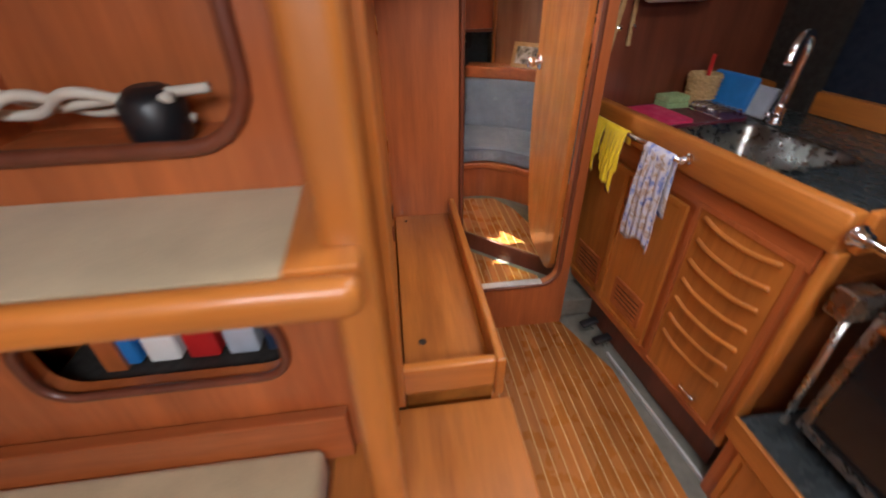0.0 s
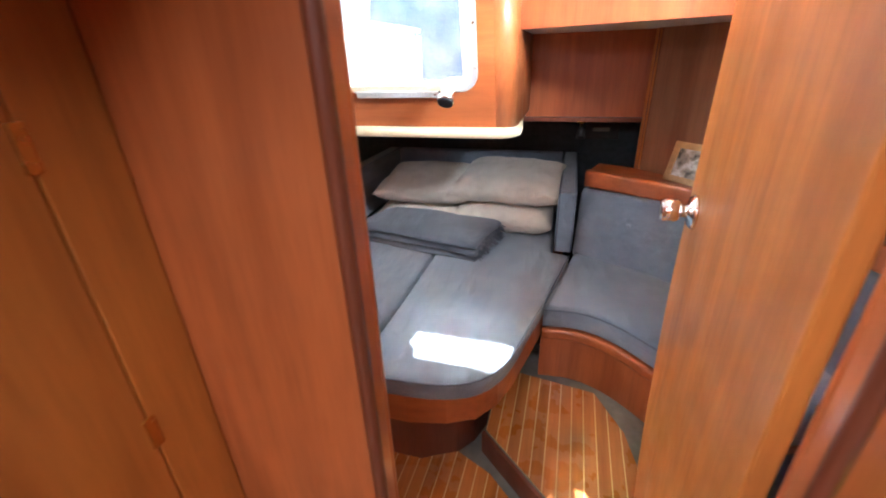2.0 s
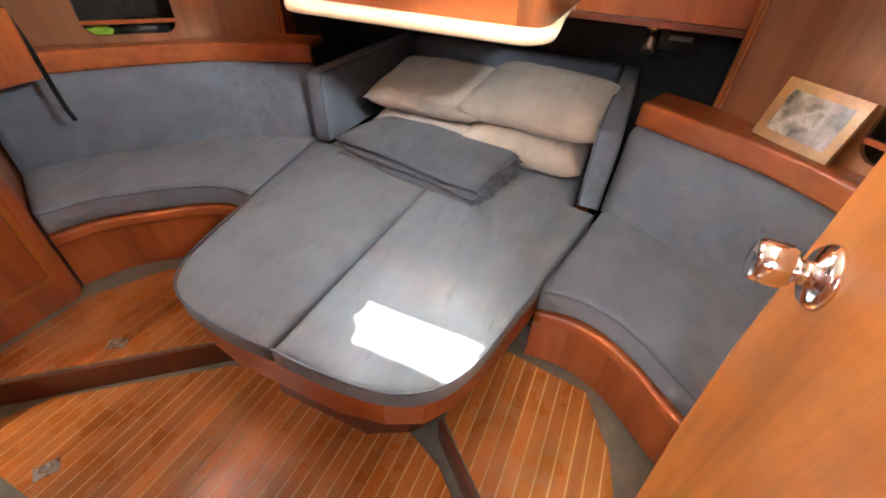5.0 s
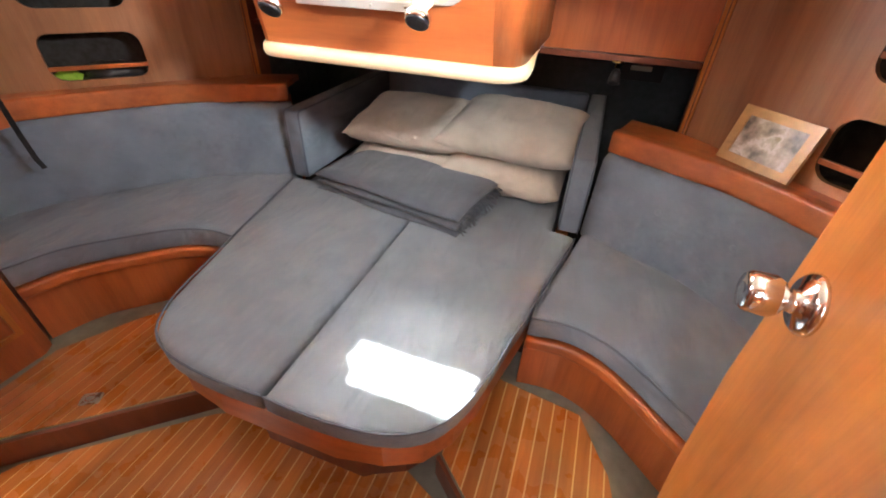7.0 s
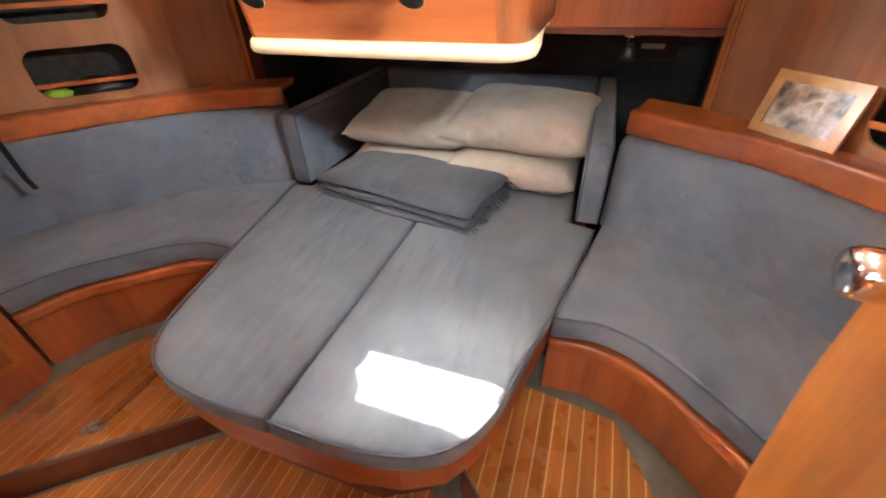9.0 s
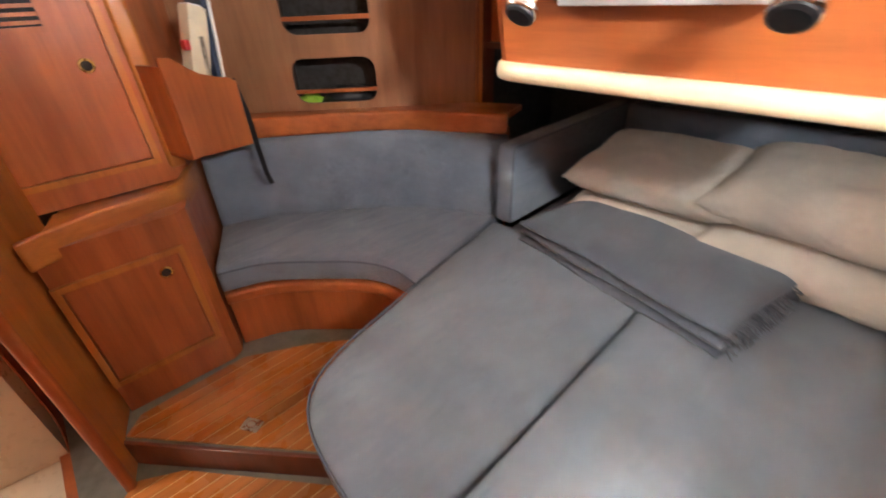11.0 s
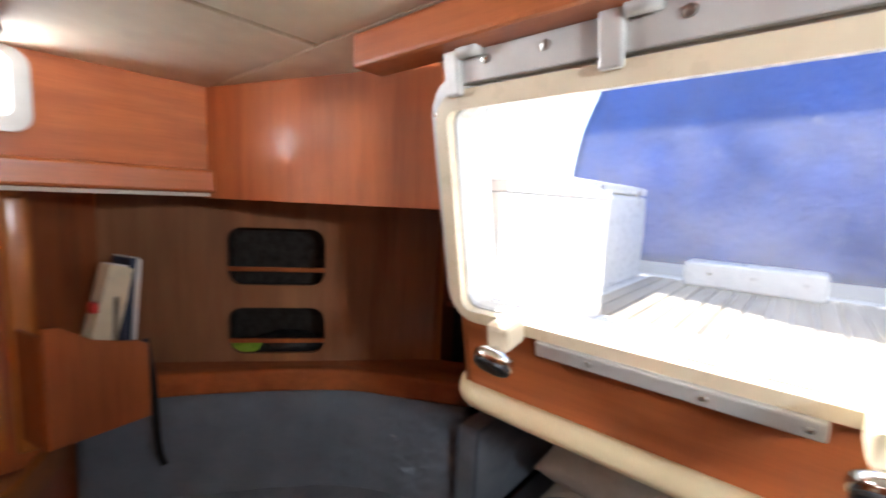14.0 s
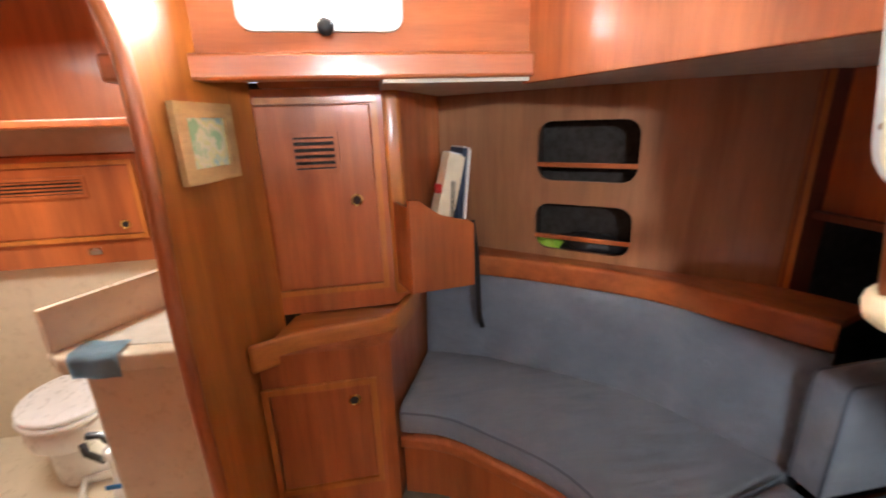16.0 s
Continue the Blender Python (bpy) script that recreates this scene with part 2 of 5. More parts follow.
def prism(poly, z0, z1, bev=0.0, bm=None, m=None):
    """A flat slab with the outline poly (x, y)."""
    bm = bm or bmesh.new()
    lo = [bm.verts.new((x, y, z0)) for x, y in poly]
    hi = [bm.verts.new((x, y, z1)) for x, y in poly]
    n = len(poly)
    fs = [bm.faces.new(lo[::-1]), bm.faces.new(hi)]
    for i in range(n):
        fs.append(bm.faces.new((lo[i], lo[(i + 1) % n], hi[(i + 1) % n], hi[i])))
    vs = lo + hi
    if bev:
        es = list(fs[0].edges) + list(fs[1].edges)
        out = bmesh.ops.bevel(bm, geom=es, offset=bev, segments=3, affect="EDGES", profile=0.5)
        vs = list(bm.verts)
    if m is not None:
        for v in vs:
            v.co = m @ v.co
    return bm


def plate(poly, y0, y1, m=None, bev=0.0):
    """A slab whose outline poly is given in (x, z), between y0 and y1."""
    return prism([(x, z) for x, z in poly], -y1, -y0, bev, m=(m or Matrix()) @ Matrix.Rotation(radians(90), 4, "X"))


def round_rect(x0, z0, x1, z1, r, seg=5):
    out = []
    for cx, cz, a in ((x1 - r, z1 - r, 0), (x0 + r, z1 - r, 90), (x0 + r, z0 + r, 180), (x1 - r, z0 + r, 270)):
        for i in range(seg + 1):
            t = radians(a + 90 * i / seg)
            out.append((cx + r * math.cos(t), cz + r * math.sin(t)))
    return out


def holed(outer, holes, y0, y1, m=None):
    """A slab in (x, z) with openings through it."""
    bm = bmesh.new()
    loops = [outer] + holes
    for y in (y0, y1):
        es = []
        for lp in loops:
            vs = [bm.verts.new((x, y, z)) for x, z in lp]
            es += [bm.edges.new((vs[i], vs[(i + 1) % len(vs)])) for i in range(len(vs))]
        bmesh.ops.triangle_fill(bm, edges=es, use_beauty=True, use_dissolve=False)
    bm.verts.ensure_lookup_table()
    k, half = 0, sum(len(lp) for lp in loops)
    for lp in loops:
        n = len(lp)
        for i in range(n):
            a, b = k + i, k + (i + 1) % n
            bm.faces.new((bm.verts[a], bm.verts[b], bm.verts[b + half], bm.verts[a + half]))
        k += n
    if m is not None:
        bm.transform(m)
    return bm


def smooth_line(pts, n):
    """n points along a soft curve through pts, evenly spaced."""
    P = [Vector(p) for p in pts]
    P = [P[0] * 2 - P[1]] + P + [P[-1] * 2 - P[-2]]
    fine = []
    for i in range(1, len(P) - 2):
        for k in range(16):
            t = k / 16
            a, b, c, d = P[i - 1:i + 3]
            fine.append(0.5 * (2 * b + (c - a) * t + (2 * a - 5 * b + 4 * c - d) * t * t + (3 * b - a - 3 * c + d) * t ** 3))
    fine.append(P[-2])
    dist = [0.0]
    for a, b in zip(fine, fine[1:]):
        dist.append(dist[-1] + (b - a).length)
    out, j = [], 0
    for i in range(n):
        s = dist[-1] * i / (n - 1)
        while j < len(dist) - 2 and dist[j + 1] < s:
            j += 1
        f = (s - dist[j]) / max(1e-9, dist[j + 1] - dist[j])
        out.append(fine[j].lerp(fine[j + 1], f))
    return out


def loft(front, back, z0, z1, r=0.03, puff=0.0, lean=0.0, n=28, wob=0.0):
    """A curved bar between two plan curves, with a rounded section. lean: how far the top goes towards the back."""
    F, B = smooth_line(front, n), smooth_line(back, n)
    bm = bmesh.new()
    rings = []
    for i in range(n):
        w = (B[i] - F[i]).length
        d = (B[i] - F[i]) / w
        rr = min(r, w * 0.49, (z1 - z0) * 0.49)
        sec = round_rect(0, z0, w, z1, rr, 4)
        ends = min(1, 4.0 * min(i, n - 1 - i) / n)
        ring = []
        # extra points along the top so that it can swell
        full = []
        for c, (a, b) in enumerate(zip(sec, sec[1:] + sec[:1])):
            full.append(a)
            if c % 5 == 4:
                full += [(a[0] + (b[0] - a[0]) * k / 5, a[1] + (b[1] - a[1]) * k / 5) for k in range(1, 5)]
        for s, z in full:
            h = (z - z0) / (z1 - z0)
            q = s / w
            zz = z + puff * ends * math.sin(math.pi * min(1, max(0, q))) * (1 if h > 0.5 else 0)
            p = F[i] + d * (s + lean * h)
            if wob:
                k = noise.noise(Vector((p.x * 9, p.y * 9, z * 6))) * wob
                zz += k if h > 0.9 else 0
                p = p + d * (k if q < 0.05 else 0)
            ring.append(bm.verts.new((p.x, p.y, zz)))
        rings.append(ring)
    k = len(rings[0])
    for a, b in zip(rings, rings[1:]):
        for j in range(k):
            bm.faces.new((a[j], a[(j + 1) % k], b[(j + 1) % k], b[j]))
    bm.faces.new(rings[0][::-1])
    bm.faces.new(rings[-1])
    return bm


def tube(pts, r, n=10, cyclic=False, bm=None):
    bm = bm or bmesh.new()
    P = [Vector(p) for p in pts]
    rings = []
    side = None
    for i, p in enumerate(P):
        t = (P[(i + 1) % len(P)] - P[i - 1]) if cyclic else (P[min(i + 1, len(P) - 1)] - P[max(i - 1, 0)])
        t.normalize()
        if side is None:
            side = t.orthogonal().normalized()
        side = (side - t * side.dot(t)).normalized()
        up = t.cross(side)
        rings.append([bm.verts.new(p + (side * math.cos(a) + up * math.sin(a)) * r) for a in [2 * math.pi * k / n for k in range(n)]])
    pairs = list(zip(rings, rings[1:])) + ([(rings[-1], rings[0])] if cyclic else [])
    for a, b in pairs:
        for k in range(n):
            bm.faces.new((a[k], a[(k + 1) % n], b[(k + 1) % n], b[k]))
    if not cyclic:
        bm.faces.new(rings[0][::-1])
        bm.faces.new(rings[-1])
    return bm


def lathe(profile, m, n=24):
    """A turned shape: profile of (radius, height) about the local z axis, placed by m."""
    bm = bmesh.new()
    rings = [[bm.verts.new(m @ Vector((r * math.cos(2 * math.pi * k / n), r * math.sin(2 * math.pi * k / n), h))) for k in range(n)] for r, h in profile]
    for a, b in zip(rings, rings[1:]):
        for k in range(n):
            bm.faces.new((a[k], a[(k + 1) % n], b[(k + 1) % n], b[k]))
    bm.faces.new(rings[0][::-1])
    bm.faces.new(rings[-1])
    return bm


def frame_of(a, b, z=0.0):
    """A pose at plan point a, whose x runs to b; its -y side faces right of that way."""
    a, b = Vector((*a, z)), Vector((*b, z))
    return Matrix.Translation(a) @ Matrix.Rotation(math.atan2(b.y - a.y, b.x - a.x), 4, "Z")


def flip(pts, s):
    return [(s * x, y) for x, y in pts]


# ---------------------------------------------------------------- the setting
PASSAGE_Z, SOLE_Z = -0.22, -0.1
CEIL_Z = 1.66
BULK_Y0, BULK_Y1 = 1.546, 1.574
PORT_A, PORT_B = (-1.72, 2.43), (-0.93, 3.32)
STAR_A, STAR_B = (0.93, 3.32), (1.72, 2.43)

solo("ground", box((-60, -60, -1.6), (60, 60, -1.5)), GROUND_W, kind="structure")
solo("floor", box((-2.4, -2.0, PASSAGE_Z - 0.12), (2.3, 4.3, PASSAGE_Z - 0.02)), GREYFLOOR, kind="structure")
floor_passage = solo("floor_passage", box((0.30, -1.9, PASSAGE_Z - 0.02), (1.16, 1.80, PASSAGE_Z)), GREYFLOOR, kind="structure")
floor_cabin = solo("floor_cabin", box((-1.75, BULK_Y1, SOLE_Z - 0.1), (1.75, 3.0, SOLE_Z)), GREYFLOOR, kind="structure")

# raised side platforms of the cabin sole
RISER_L = [(-1.04, 1.72), (-0.40, 2.27)]
RISER_R = [(1.02, 1.74), (0.40, 2.30)]
plat_l = [(-1.04, 1.72), (-0.40, 2.27), (-0.40, 2.80), (-1.70, 2.80), (-1.70, 1.72)]
plat_r = [(1.02, 1.74), (1.70, 1.74), (1.70, 2.80), (0.40, 2.80), (0.40, 2.30)]
platform_port = solo("platform_port", prism(plat_l, SOLE_Z, 0.0), GREYFLOOR, kind="structure")
platform_starboard = solo("platform_starboard", prism(plat_r, SOLE_Z, 0.0), GREYFLOOR, kind="structure")
for (a, b), nm in ((RISER_L, "riser_port"), (RISER_R, "riser_starboard")):
    m = frame_of(a, b)
    ln = (Vector(b) - Vector(a)).length
    s = -1 if a[0] < 0 else 1
    lo, hi = (-0.014, -0.001) if s < 0 else (0.001, 0.014)
    solo(nm, box((0, lo, SOLE_Z), (ln, hi, 0.006), 0.002, m), W_DARK, kind="structure")

# bulkhead between passage and cabin, with a rounded doorway; and the oval way into the toilet room
door_hole = round_rect(0.393, 0.06, 0.872, 1.56, 0.085)
head_hole = round_rect(-1.34, -0.10, -0.50, 1.60, 0.12, 8)
solo("wall_bulkhead", holed([(-1.85, -0.24), (0.93, -0.24), (0.93, 1.935), (-1.85, 1.935)], [door_hole, head_hole], BULK_Y0, BULK_Y1), W_RED, kind="structure")
solo("trim_doorway", tube([(x, BULK_Y0 - 0.004, z) for x, z in round_rect(0.387, 0.055, 0.878, 1.565, 0.09)], 0.010, 8, True), W_DARK, kind="structure", smooth=True)
solo("trim_doorway_inner", tube([(x, BULK_Y1 + 0.004, z) for x, z in round_rect(0.387, 0.055, 0.878, 1.565, 0.09)], 0.008, 8, True), W_RED, kind="structure", smooth=True)
solo("threshold_strip", box((0.47, BULK_Y0 - 0.006, 0.056), (0.80, BULK_Y1 + 0.006, 0.068), 0.003), ALU, kind="structure")
jm = frame_of((0.93, BULK_Y0 + 0.01), (1.045, 1.765))
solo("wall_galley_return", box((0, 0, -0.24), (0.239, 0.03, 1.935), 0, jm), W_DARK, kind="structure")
# the galley stands a little askew to the passage
GALLEY = Matrix.Translation((1.11, 1.1, 0)) @ Matrix.Rotation(radians(6.5), 4, "Z") @ Matrix.Translation((-1.11, -1.1, 0))
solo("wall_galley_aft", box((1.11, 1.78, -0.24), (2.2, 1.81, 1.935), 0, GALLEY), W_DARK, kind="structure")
# plain wall whose dark blue stands in for shadow on the hull side
solo("wall_galley_hull", box((1.98, -1.9, -0.24), (2.03, 1.78, 1.9)), HULL_SHADE, kind="structure")
solo("wall_saloon_end", box((-2.3, -1.95, -0.24), (2.2, -1.9, 1.95)), W_RED, kind="structure")
solo("wall_saloon_port", box((-2.3, -1.9, -0.24), (-2.25, 0.6, 1.95)), W_RED, kind="structure")


def rect(x0, y0, x1, y1):
    return [(x0, y0), (x1, y0), (x1, y1), (x0, y1)]


up = Matrix.Rotation(radians(-90), 4, "X")
ceil = holed(rect(-2.35, -1.95, 2.25, 1.85), [rect(0.48, 0.28, 1.02, 0.82), rect(-0.32, -1.22, 0.52, -0.58)], 0, 0.04, Matrix.Translation((0, 0, 1.92)) @ Matrix(((1, 0, 0, 0), (0, 0, 1, 0), (0, 1, 0, 0), (0, 0, 0, 1))))
solo("ceiling", ceil, LINING, kind="structure")

# cabin headliner in fitted boards with dark joints
cb = bmesh.new()
for x0, x1 in ((-1.18, -0.622), (-0.608, -0.002), (0.012, 0.608), (0.622, 1.18)):
    for y0, y1 in ((BULK_Y1, 2.048), (2.062, 2.60)):
        add_box(cb, (x0, y0, CEIL_Z), (x1, y1, CEIL_Z + 0.02), 0.004)
solo("ceiling_cabin", cb, LINING, kind="structure")
solo("ceiling_cabin_backing", box((-1.16, BULK_Y1, CEIL_Z + 0.021), (1.16, 2.60, CEIL_Z + 0.05)), VOID, kind="structure")

# coachroof sides with their windows, the beam under them, and the upper aft panels
for s, nm in ((-1, "port"), (1, "starboard")):
    m = Matrix.Translation((s * 1.13, 0, 0)) @ Matrix.Rotation(radians(90), 4, "Z")
    y0, y1 = (0.0, 0.05) if s < 0 else (-0.05, 0.0)
    hole = round_rect(1.90, 1.515, 2.235, 1.648, 0.02)
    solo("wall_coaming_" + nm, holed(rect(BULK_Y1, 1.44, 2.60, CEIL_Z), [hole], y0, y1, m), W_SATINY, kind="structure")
    wf = holed(round_rect(1.875, 1.492, 2.26, 1.657, 0.035), [round_rect(1.905, 1.520, 2.23, 1.643, 0.02)], (-0.014 if s < 0 else 0.0), (0.0 if s < 0 else 0.014), m)
    win = solo("window_" + ("1" if s < 0 else "2"), wf, ALU, "small aluminium-framed cabin-top window", "window", "structure")
    pane = part("pane", box((s * 1.15 - 0.003, 1.90, 1.515), (s * 1.15 + 0.003, 2.235, 1.648)), GLASS, win)
    pane.visible_shadow = False
    part("catch", lathe([(0.012, 0), (0.014, 0.006), (0.008, 0.01), (0.008, 0.028), (0.018, 0.032), (0.02, 0.045), (0.012, 0.052)], Matrix.Translation((s * 1.128, 2.075, 1.497)) @ Matrix.Rotation(radians(-s * 90), 4, "Y"), 16), BLACK, win, "black screw-down catch", True)
    a, b = sorted((s * 1.10, s * 1.16))
    solo("trim_beam_" + nm, box((a, BULK_Y1, 1.385), (b, 2.60, 1.445), 0.008), W_REDY, kind="structure")
    # upper aft panel, from the coaming corner to the hatch box
    p, q = ((-1.155, 2.582), (-0.40, 2.83)) if s < 0 else ((0.40, 2.83), (1.155, 2.582))
    ln = (Vector(q) - Vector(p)).length
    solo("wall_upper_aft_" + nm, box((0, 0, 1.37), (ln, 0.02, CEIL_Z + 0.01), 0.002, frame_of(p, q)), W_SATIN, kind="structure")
    solo("deck_underside_" + nm, prism(flip([(0.385, 2.85), (1.125, 2.62), (1.125, 2.2), (1.36, 2.2), (1.74, 2.4), (1.74, 2.5), (0.92, 3.40), (0.37, 3.42)][:: (1 if s > 0 else -1)], s), 1.375, 1.41), PALE, kind="structure")
    # added unseen slab that blocks outside light from leaking under the side deck
    a, b = sorted((s * 1.182, s * 1.40))
    solo("deck_carlin_" + nm, box((a, 1.62, 1.412), (b, 2.66, 1.454)), WHITE, kind="structure")
    solo("wall_aft_" + nm, box((min(s * 0.38, s * 0.95), 3.39, 1.0), (max(s * 0.38, s * 0.95), 3.41, 1.376), 0.003), W_RED, kind="structure")

# panelled sides behind the seats
ln = (Vector(PORT_B) - Vector(PORT_A)).length
port_holes = [round_rect(0.43, 1.062, 0.768, 1.268, 0.05), round_rect(0.43, 0.806, 0.768, 0.978, 0.05)]
pm = frame_of(PORT_A, PORT_B)
side_port = solo("wall_side_port", holed(rect(-0.12, 0.30, ln, 1.38), port_holes, 0, 0.018, pm), W_TAN, kind="structure")
sm = frame_of(STAR_A, STAR_B)
star_holes = [round_rect(ln - 0.768, 1.062, ln - 0.43, 1.268, 0.05), round_rect(ln - 0.768, 0.806, ln - 0.43, 0.978, 0.05)]
side_star = solo("wall_side_starboard", holed(rect(0, 0.30, ln + 0.12, 1.38), star_holes, 0, 0.018, sm), W_TAN, kind="structure")
solo("trim_side_starboard", box((-0.016, -0.008, 0.76), (0.012, 0.02, 1.375), 0.004, sm), W_GOLD, kind="structure")
solo("trim_side_port", box((ln - 0.012, -0.008, 0.76), (ln + 0.016, 0.02, 1.375), 0.004, pm), W_GOLD, kind="structure")
# shade inside the side lockers is put into their near-black lining
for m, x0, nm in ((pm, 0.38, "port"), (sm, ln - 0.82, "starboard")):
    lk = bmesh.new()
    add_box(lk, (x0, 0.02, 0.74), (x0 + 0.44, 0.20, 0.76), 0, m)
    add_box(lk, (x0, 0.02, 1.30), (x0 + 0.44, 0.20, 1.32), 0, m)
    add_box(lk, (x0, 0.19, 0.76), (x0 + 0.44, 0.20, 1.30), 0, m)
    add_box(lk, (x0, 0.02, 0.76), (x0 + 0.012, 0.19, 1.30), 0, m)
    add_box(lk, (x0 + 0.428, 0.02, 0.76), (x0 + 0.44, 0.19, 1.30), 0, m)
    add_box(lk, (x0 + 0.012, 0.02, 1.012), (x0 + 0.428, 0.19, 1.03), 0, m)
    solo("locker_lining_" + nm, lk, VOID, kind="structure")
    for z in (1.118, 0.852):
        solo("trim_retainer", box((x0 + 0.03, 0.004, z - 0.008), (x0 + 0.41, 0.016, z + 0.008), 0.002, m), W_RED, kind="structure")

# hull sides outside, and the berth tunnel under the cockpit
for s, nm in ((-1, "port"), (1, "starboard")):
    solo("hull_" + nm, box((min(s * 1.86, s * 1.9), BULK_Y1, -0.24), (max(s * 1.86, s * 1.9), 4.2, 1.45)), VOID, kind="structure")
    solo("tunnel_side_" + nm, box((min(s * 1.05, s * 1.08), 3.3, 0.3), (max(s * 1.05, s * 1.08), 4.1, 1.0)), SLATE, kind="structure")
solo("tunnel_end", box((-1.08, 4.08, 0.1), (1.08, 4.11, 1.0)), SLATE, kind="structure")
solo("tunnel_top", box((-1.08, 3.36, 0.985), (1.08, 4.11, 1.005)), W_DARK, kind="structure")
solo("cockpit_side_deck_port", box((-1.9, 2.72, 1.42), (-1.0, 4.4, 1.5)), WHITE, kind="structure")
solo("cockpit_side_deck_starboard", box((1.0, 2.72, 1.42), (1.9, 4.4, 1.5)), WHITE, kind="structure")
solo("side_deck_port", box((-2.0, 1.6, 1.455), (-1.185, 2.72, 1.49)), WHITE, kind="structure")
solo("side_deck_starboard", box((1.185, 1.6, 1.455), (2.0, 2.72, 1.49)), WHITE, kind="structure")
solo("coachroof_top", box((-1.165, 1.62, 1.70), (1.165, 2.62, 1.74)), WHITE, kind="structure")

# boxed companion hatch above the berth, its cream edging and the window in its face
TILT_M = Matrix.Translation((0, 2.785, 1.04)) @ Matrix.Rotation(radians(11), 4, "X")
face_h = 0.66
solo("hatch_liner", box((-0.372, 0.027, 0.02), (-0.3625, 0.10, 0.62), 0, TILT_M), WHITE, kind="structure")
whole = round_rect(-0.36, 0.160, 0.232, 0.511, 0.03)
solo("wall_hatch_face", holed(rect(-0.3655, 0.0, 0.335, face_h), [whole], 0, 0.025, TILT_M), W_REDX, kind="structure")
for s, nm in ((-1, "port"), (1, "starboard")):
    curve = [(s * (0.376 if s < 0 else 0.334), 2.785), (s * 0.388, 2.797), (s * 0.404, 2.835), (s * 0.408, 2.9), (s * 0.402, 3.1), (s * 0.398, 3.38)]
    C = smooth_line(curve, 24)
    bm = bmesh.new()
    rows = []
    for p in C:
        k = max(0.0, 1 - (p.y - 2.785) / 0.25)
        off = Vector((-s * 0.02, 0.012))
        zt = 1.69 if p.y < 2.85 else 1.374
        k = k * (zt - 1.04) / 0.65
        rows.append([bm.verts.new((p.x, p.y, 1.04)), bm.verts.new((p.x, p.y - 0.128 * k, zt)), bm.verts.new((p.x + off.x, p.y + off.y - 0.128 * k, zt)), bm.verts.new((p.x + off.x, p.y + off.y, 1.04))])
    for a, b in zip(rows, rows[1:]):
        for j in range(4):
            bm.faces.new((a[j], a[(j + 1) % 4], b[(j + 1) % 4], b[j]))
    bm.faces.new(rows[0])
    bm.faces.new(rows[-1][::-1])
    solo("wall_hatch_cheek_" + nm, bm, W_RED, kind="structure", smooth=True)
for s, nm in ((-1, "port"), (1, "starboard")):
    solo("bridge_side_" + nm, box(((-0.374 if s < 0 else 0.322), 2.842, 1.03), ((-0.358 if s < 0 else 0.36), 3.43, 1.41)), WHITE, kind="structure")
    solo("bridge_deck_" + nm, box(((-1.0 if s < 0 else 0.322), 2.87, 1.412), ((-0.36 if s < 0 else 1.0), 3.46, 1.44), 0.004), WHITE, kind="structure")
    p, q = ((-1.13, 2.615), (-0.41, 2.855)) if s < 0 else ((0.41, 2.855), (1.13, 2.615))
    solo("coaming_skin_" + nm, box((0, 0, 1.42), ((Vector(q) - Vector(p)).length, 0.01, 1.68), 0, frame_of(p, q)), WHITE, kind="structure")
    # added filler closes the corner gap that let light through
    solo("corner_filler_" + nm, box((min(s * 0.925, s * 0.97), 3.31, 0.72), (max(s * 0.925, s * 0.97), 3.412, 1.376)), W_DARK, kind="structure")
for x0, x1, nm in ((-1.2, -0.372, "port"), (0.372, 1.2, "starboard")):
    solo("cockpit_front_" + nm, box((x0, 3.432, 0.98), (x1, 3.462, 1.411)), WHITE, kind="structure")
    solo("cockpit_cap_" + nm, box((x0 if x0 < 0 else 0.46, 3.463, 1.40), (-0.56 if x0 < 0 else x1, 3.479, 1.50)), WHITE, kind="structure")
solo("bridge_sill", box((-0.355, 2.813, 1.031), (0.32, 3.43, 1.06)), WHITE, kind="structure")
solo("ceiling_aft", prism([(-1.13, 2.601), (1.13, 2.601), (0.42, 2.815), (-0.42, 2.815)], CEIL_Z, CEIL_Z + 0.018), LINING, kind="structure")
solo("coachroof_aft", box((-1.2, 2.56, 1.682), (1.2, 2.70, 1.76)), WHITE, kind="structure")
solo("hull_bottom", box((-1.9, 2.75, 0.06), (1.9, 4.25, 0.10)), VOID, kind="structure")
solo("hull_transom", box((-1.9, 4.2, -0.24), (1.9, 4.24, 1.0)), VOID, kind="structure")
solo("hatch_box_floor", prism([(-0.38, 2.79), (0.38, 2.79), (0.34, 3.40), (-0.34, 3.40)], 1.012, 1.03), W_DARK, kind="structure")
edge = smooth_line([(0.36, 3.38), (0.385, 3.1), (0.408, 2.9), (0.402, 2.825), (0.36, 2.778), (0.28, 2.772), (0.0, 2.772), (-0.28, 2.772), (-0.36, 2.778), (-0.402, 2.825), (-0.408, 2.9), (-0.385, 3.1), (-0.36, 3.38)], 60)
eb = bmesh.new()
rings = []
for i, p in enumerate(edge):
    t = (edge[min(i + 1, 59)] - edge[max(i - 1, 0)]).normalized()
    nrm = Vector((-t.y, t.x)) * -1
    nrm = nrm if nrm.dot(Vector((p.x, p.y - 3.1))) > 0 else -nrm
    rings.append([eb.verts.new((p.x + nrm.x * o, p.y + nrm.y * o, z)) for o, z in ((0.0, 1.003), (0.010, 1.006), (0.015, 1.02), (0.012, 1.036), (0.004, 1.043), (-0.02, 1.043), (-0.02, 1.003))])
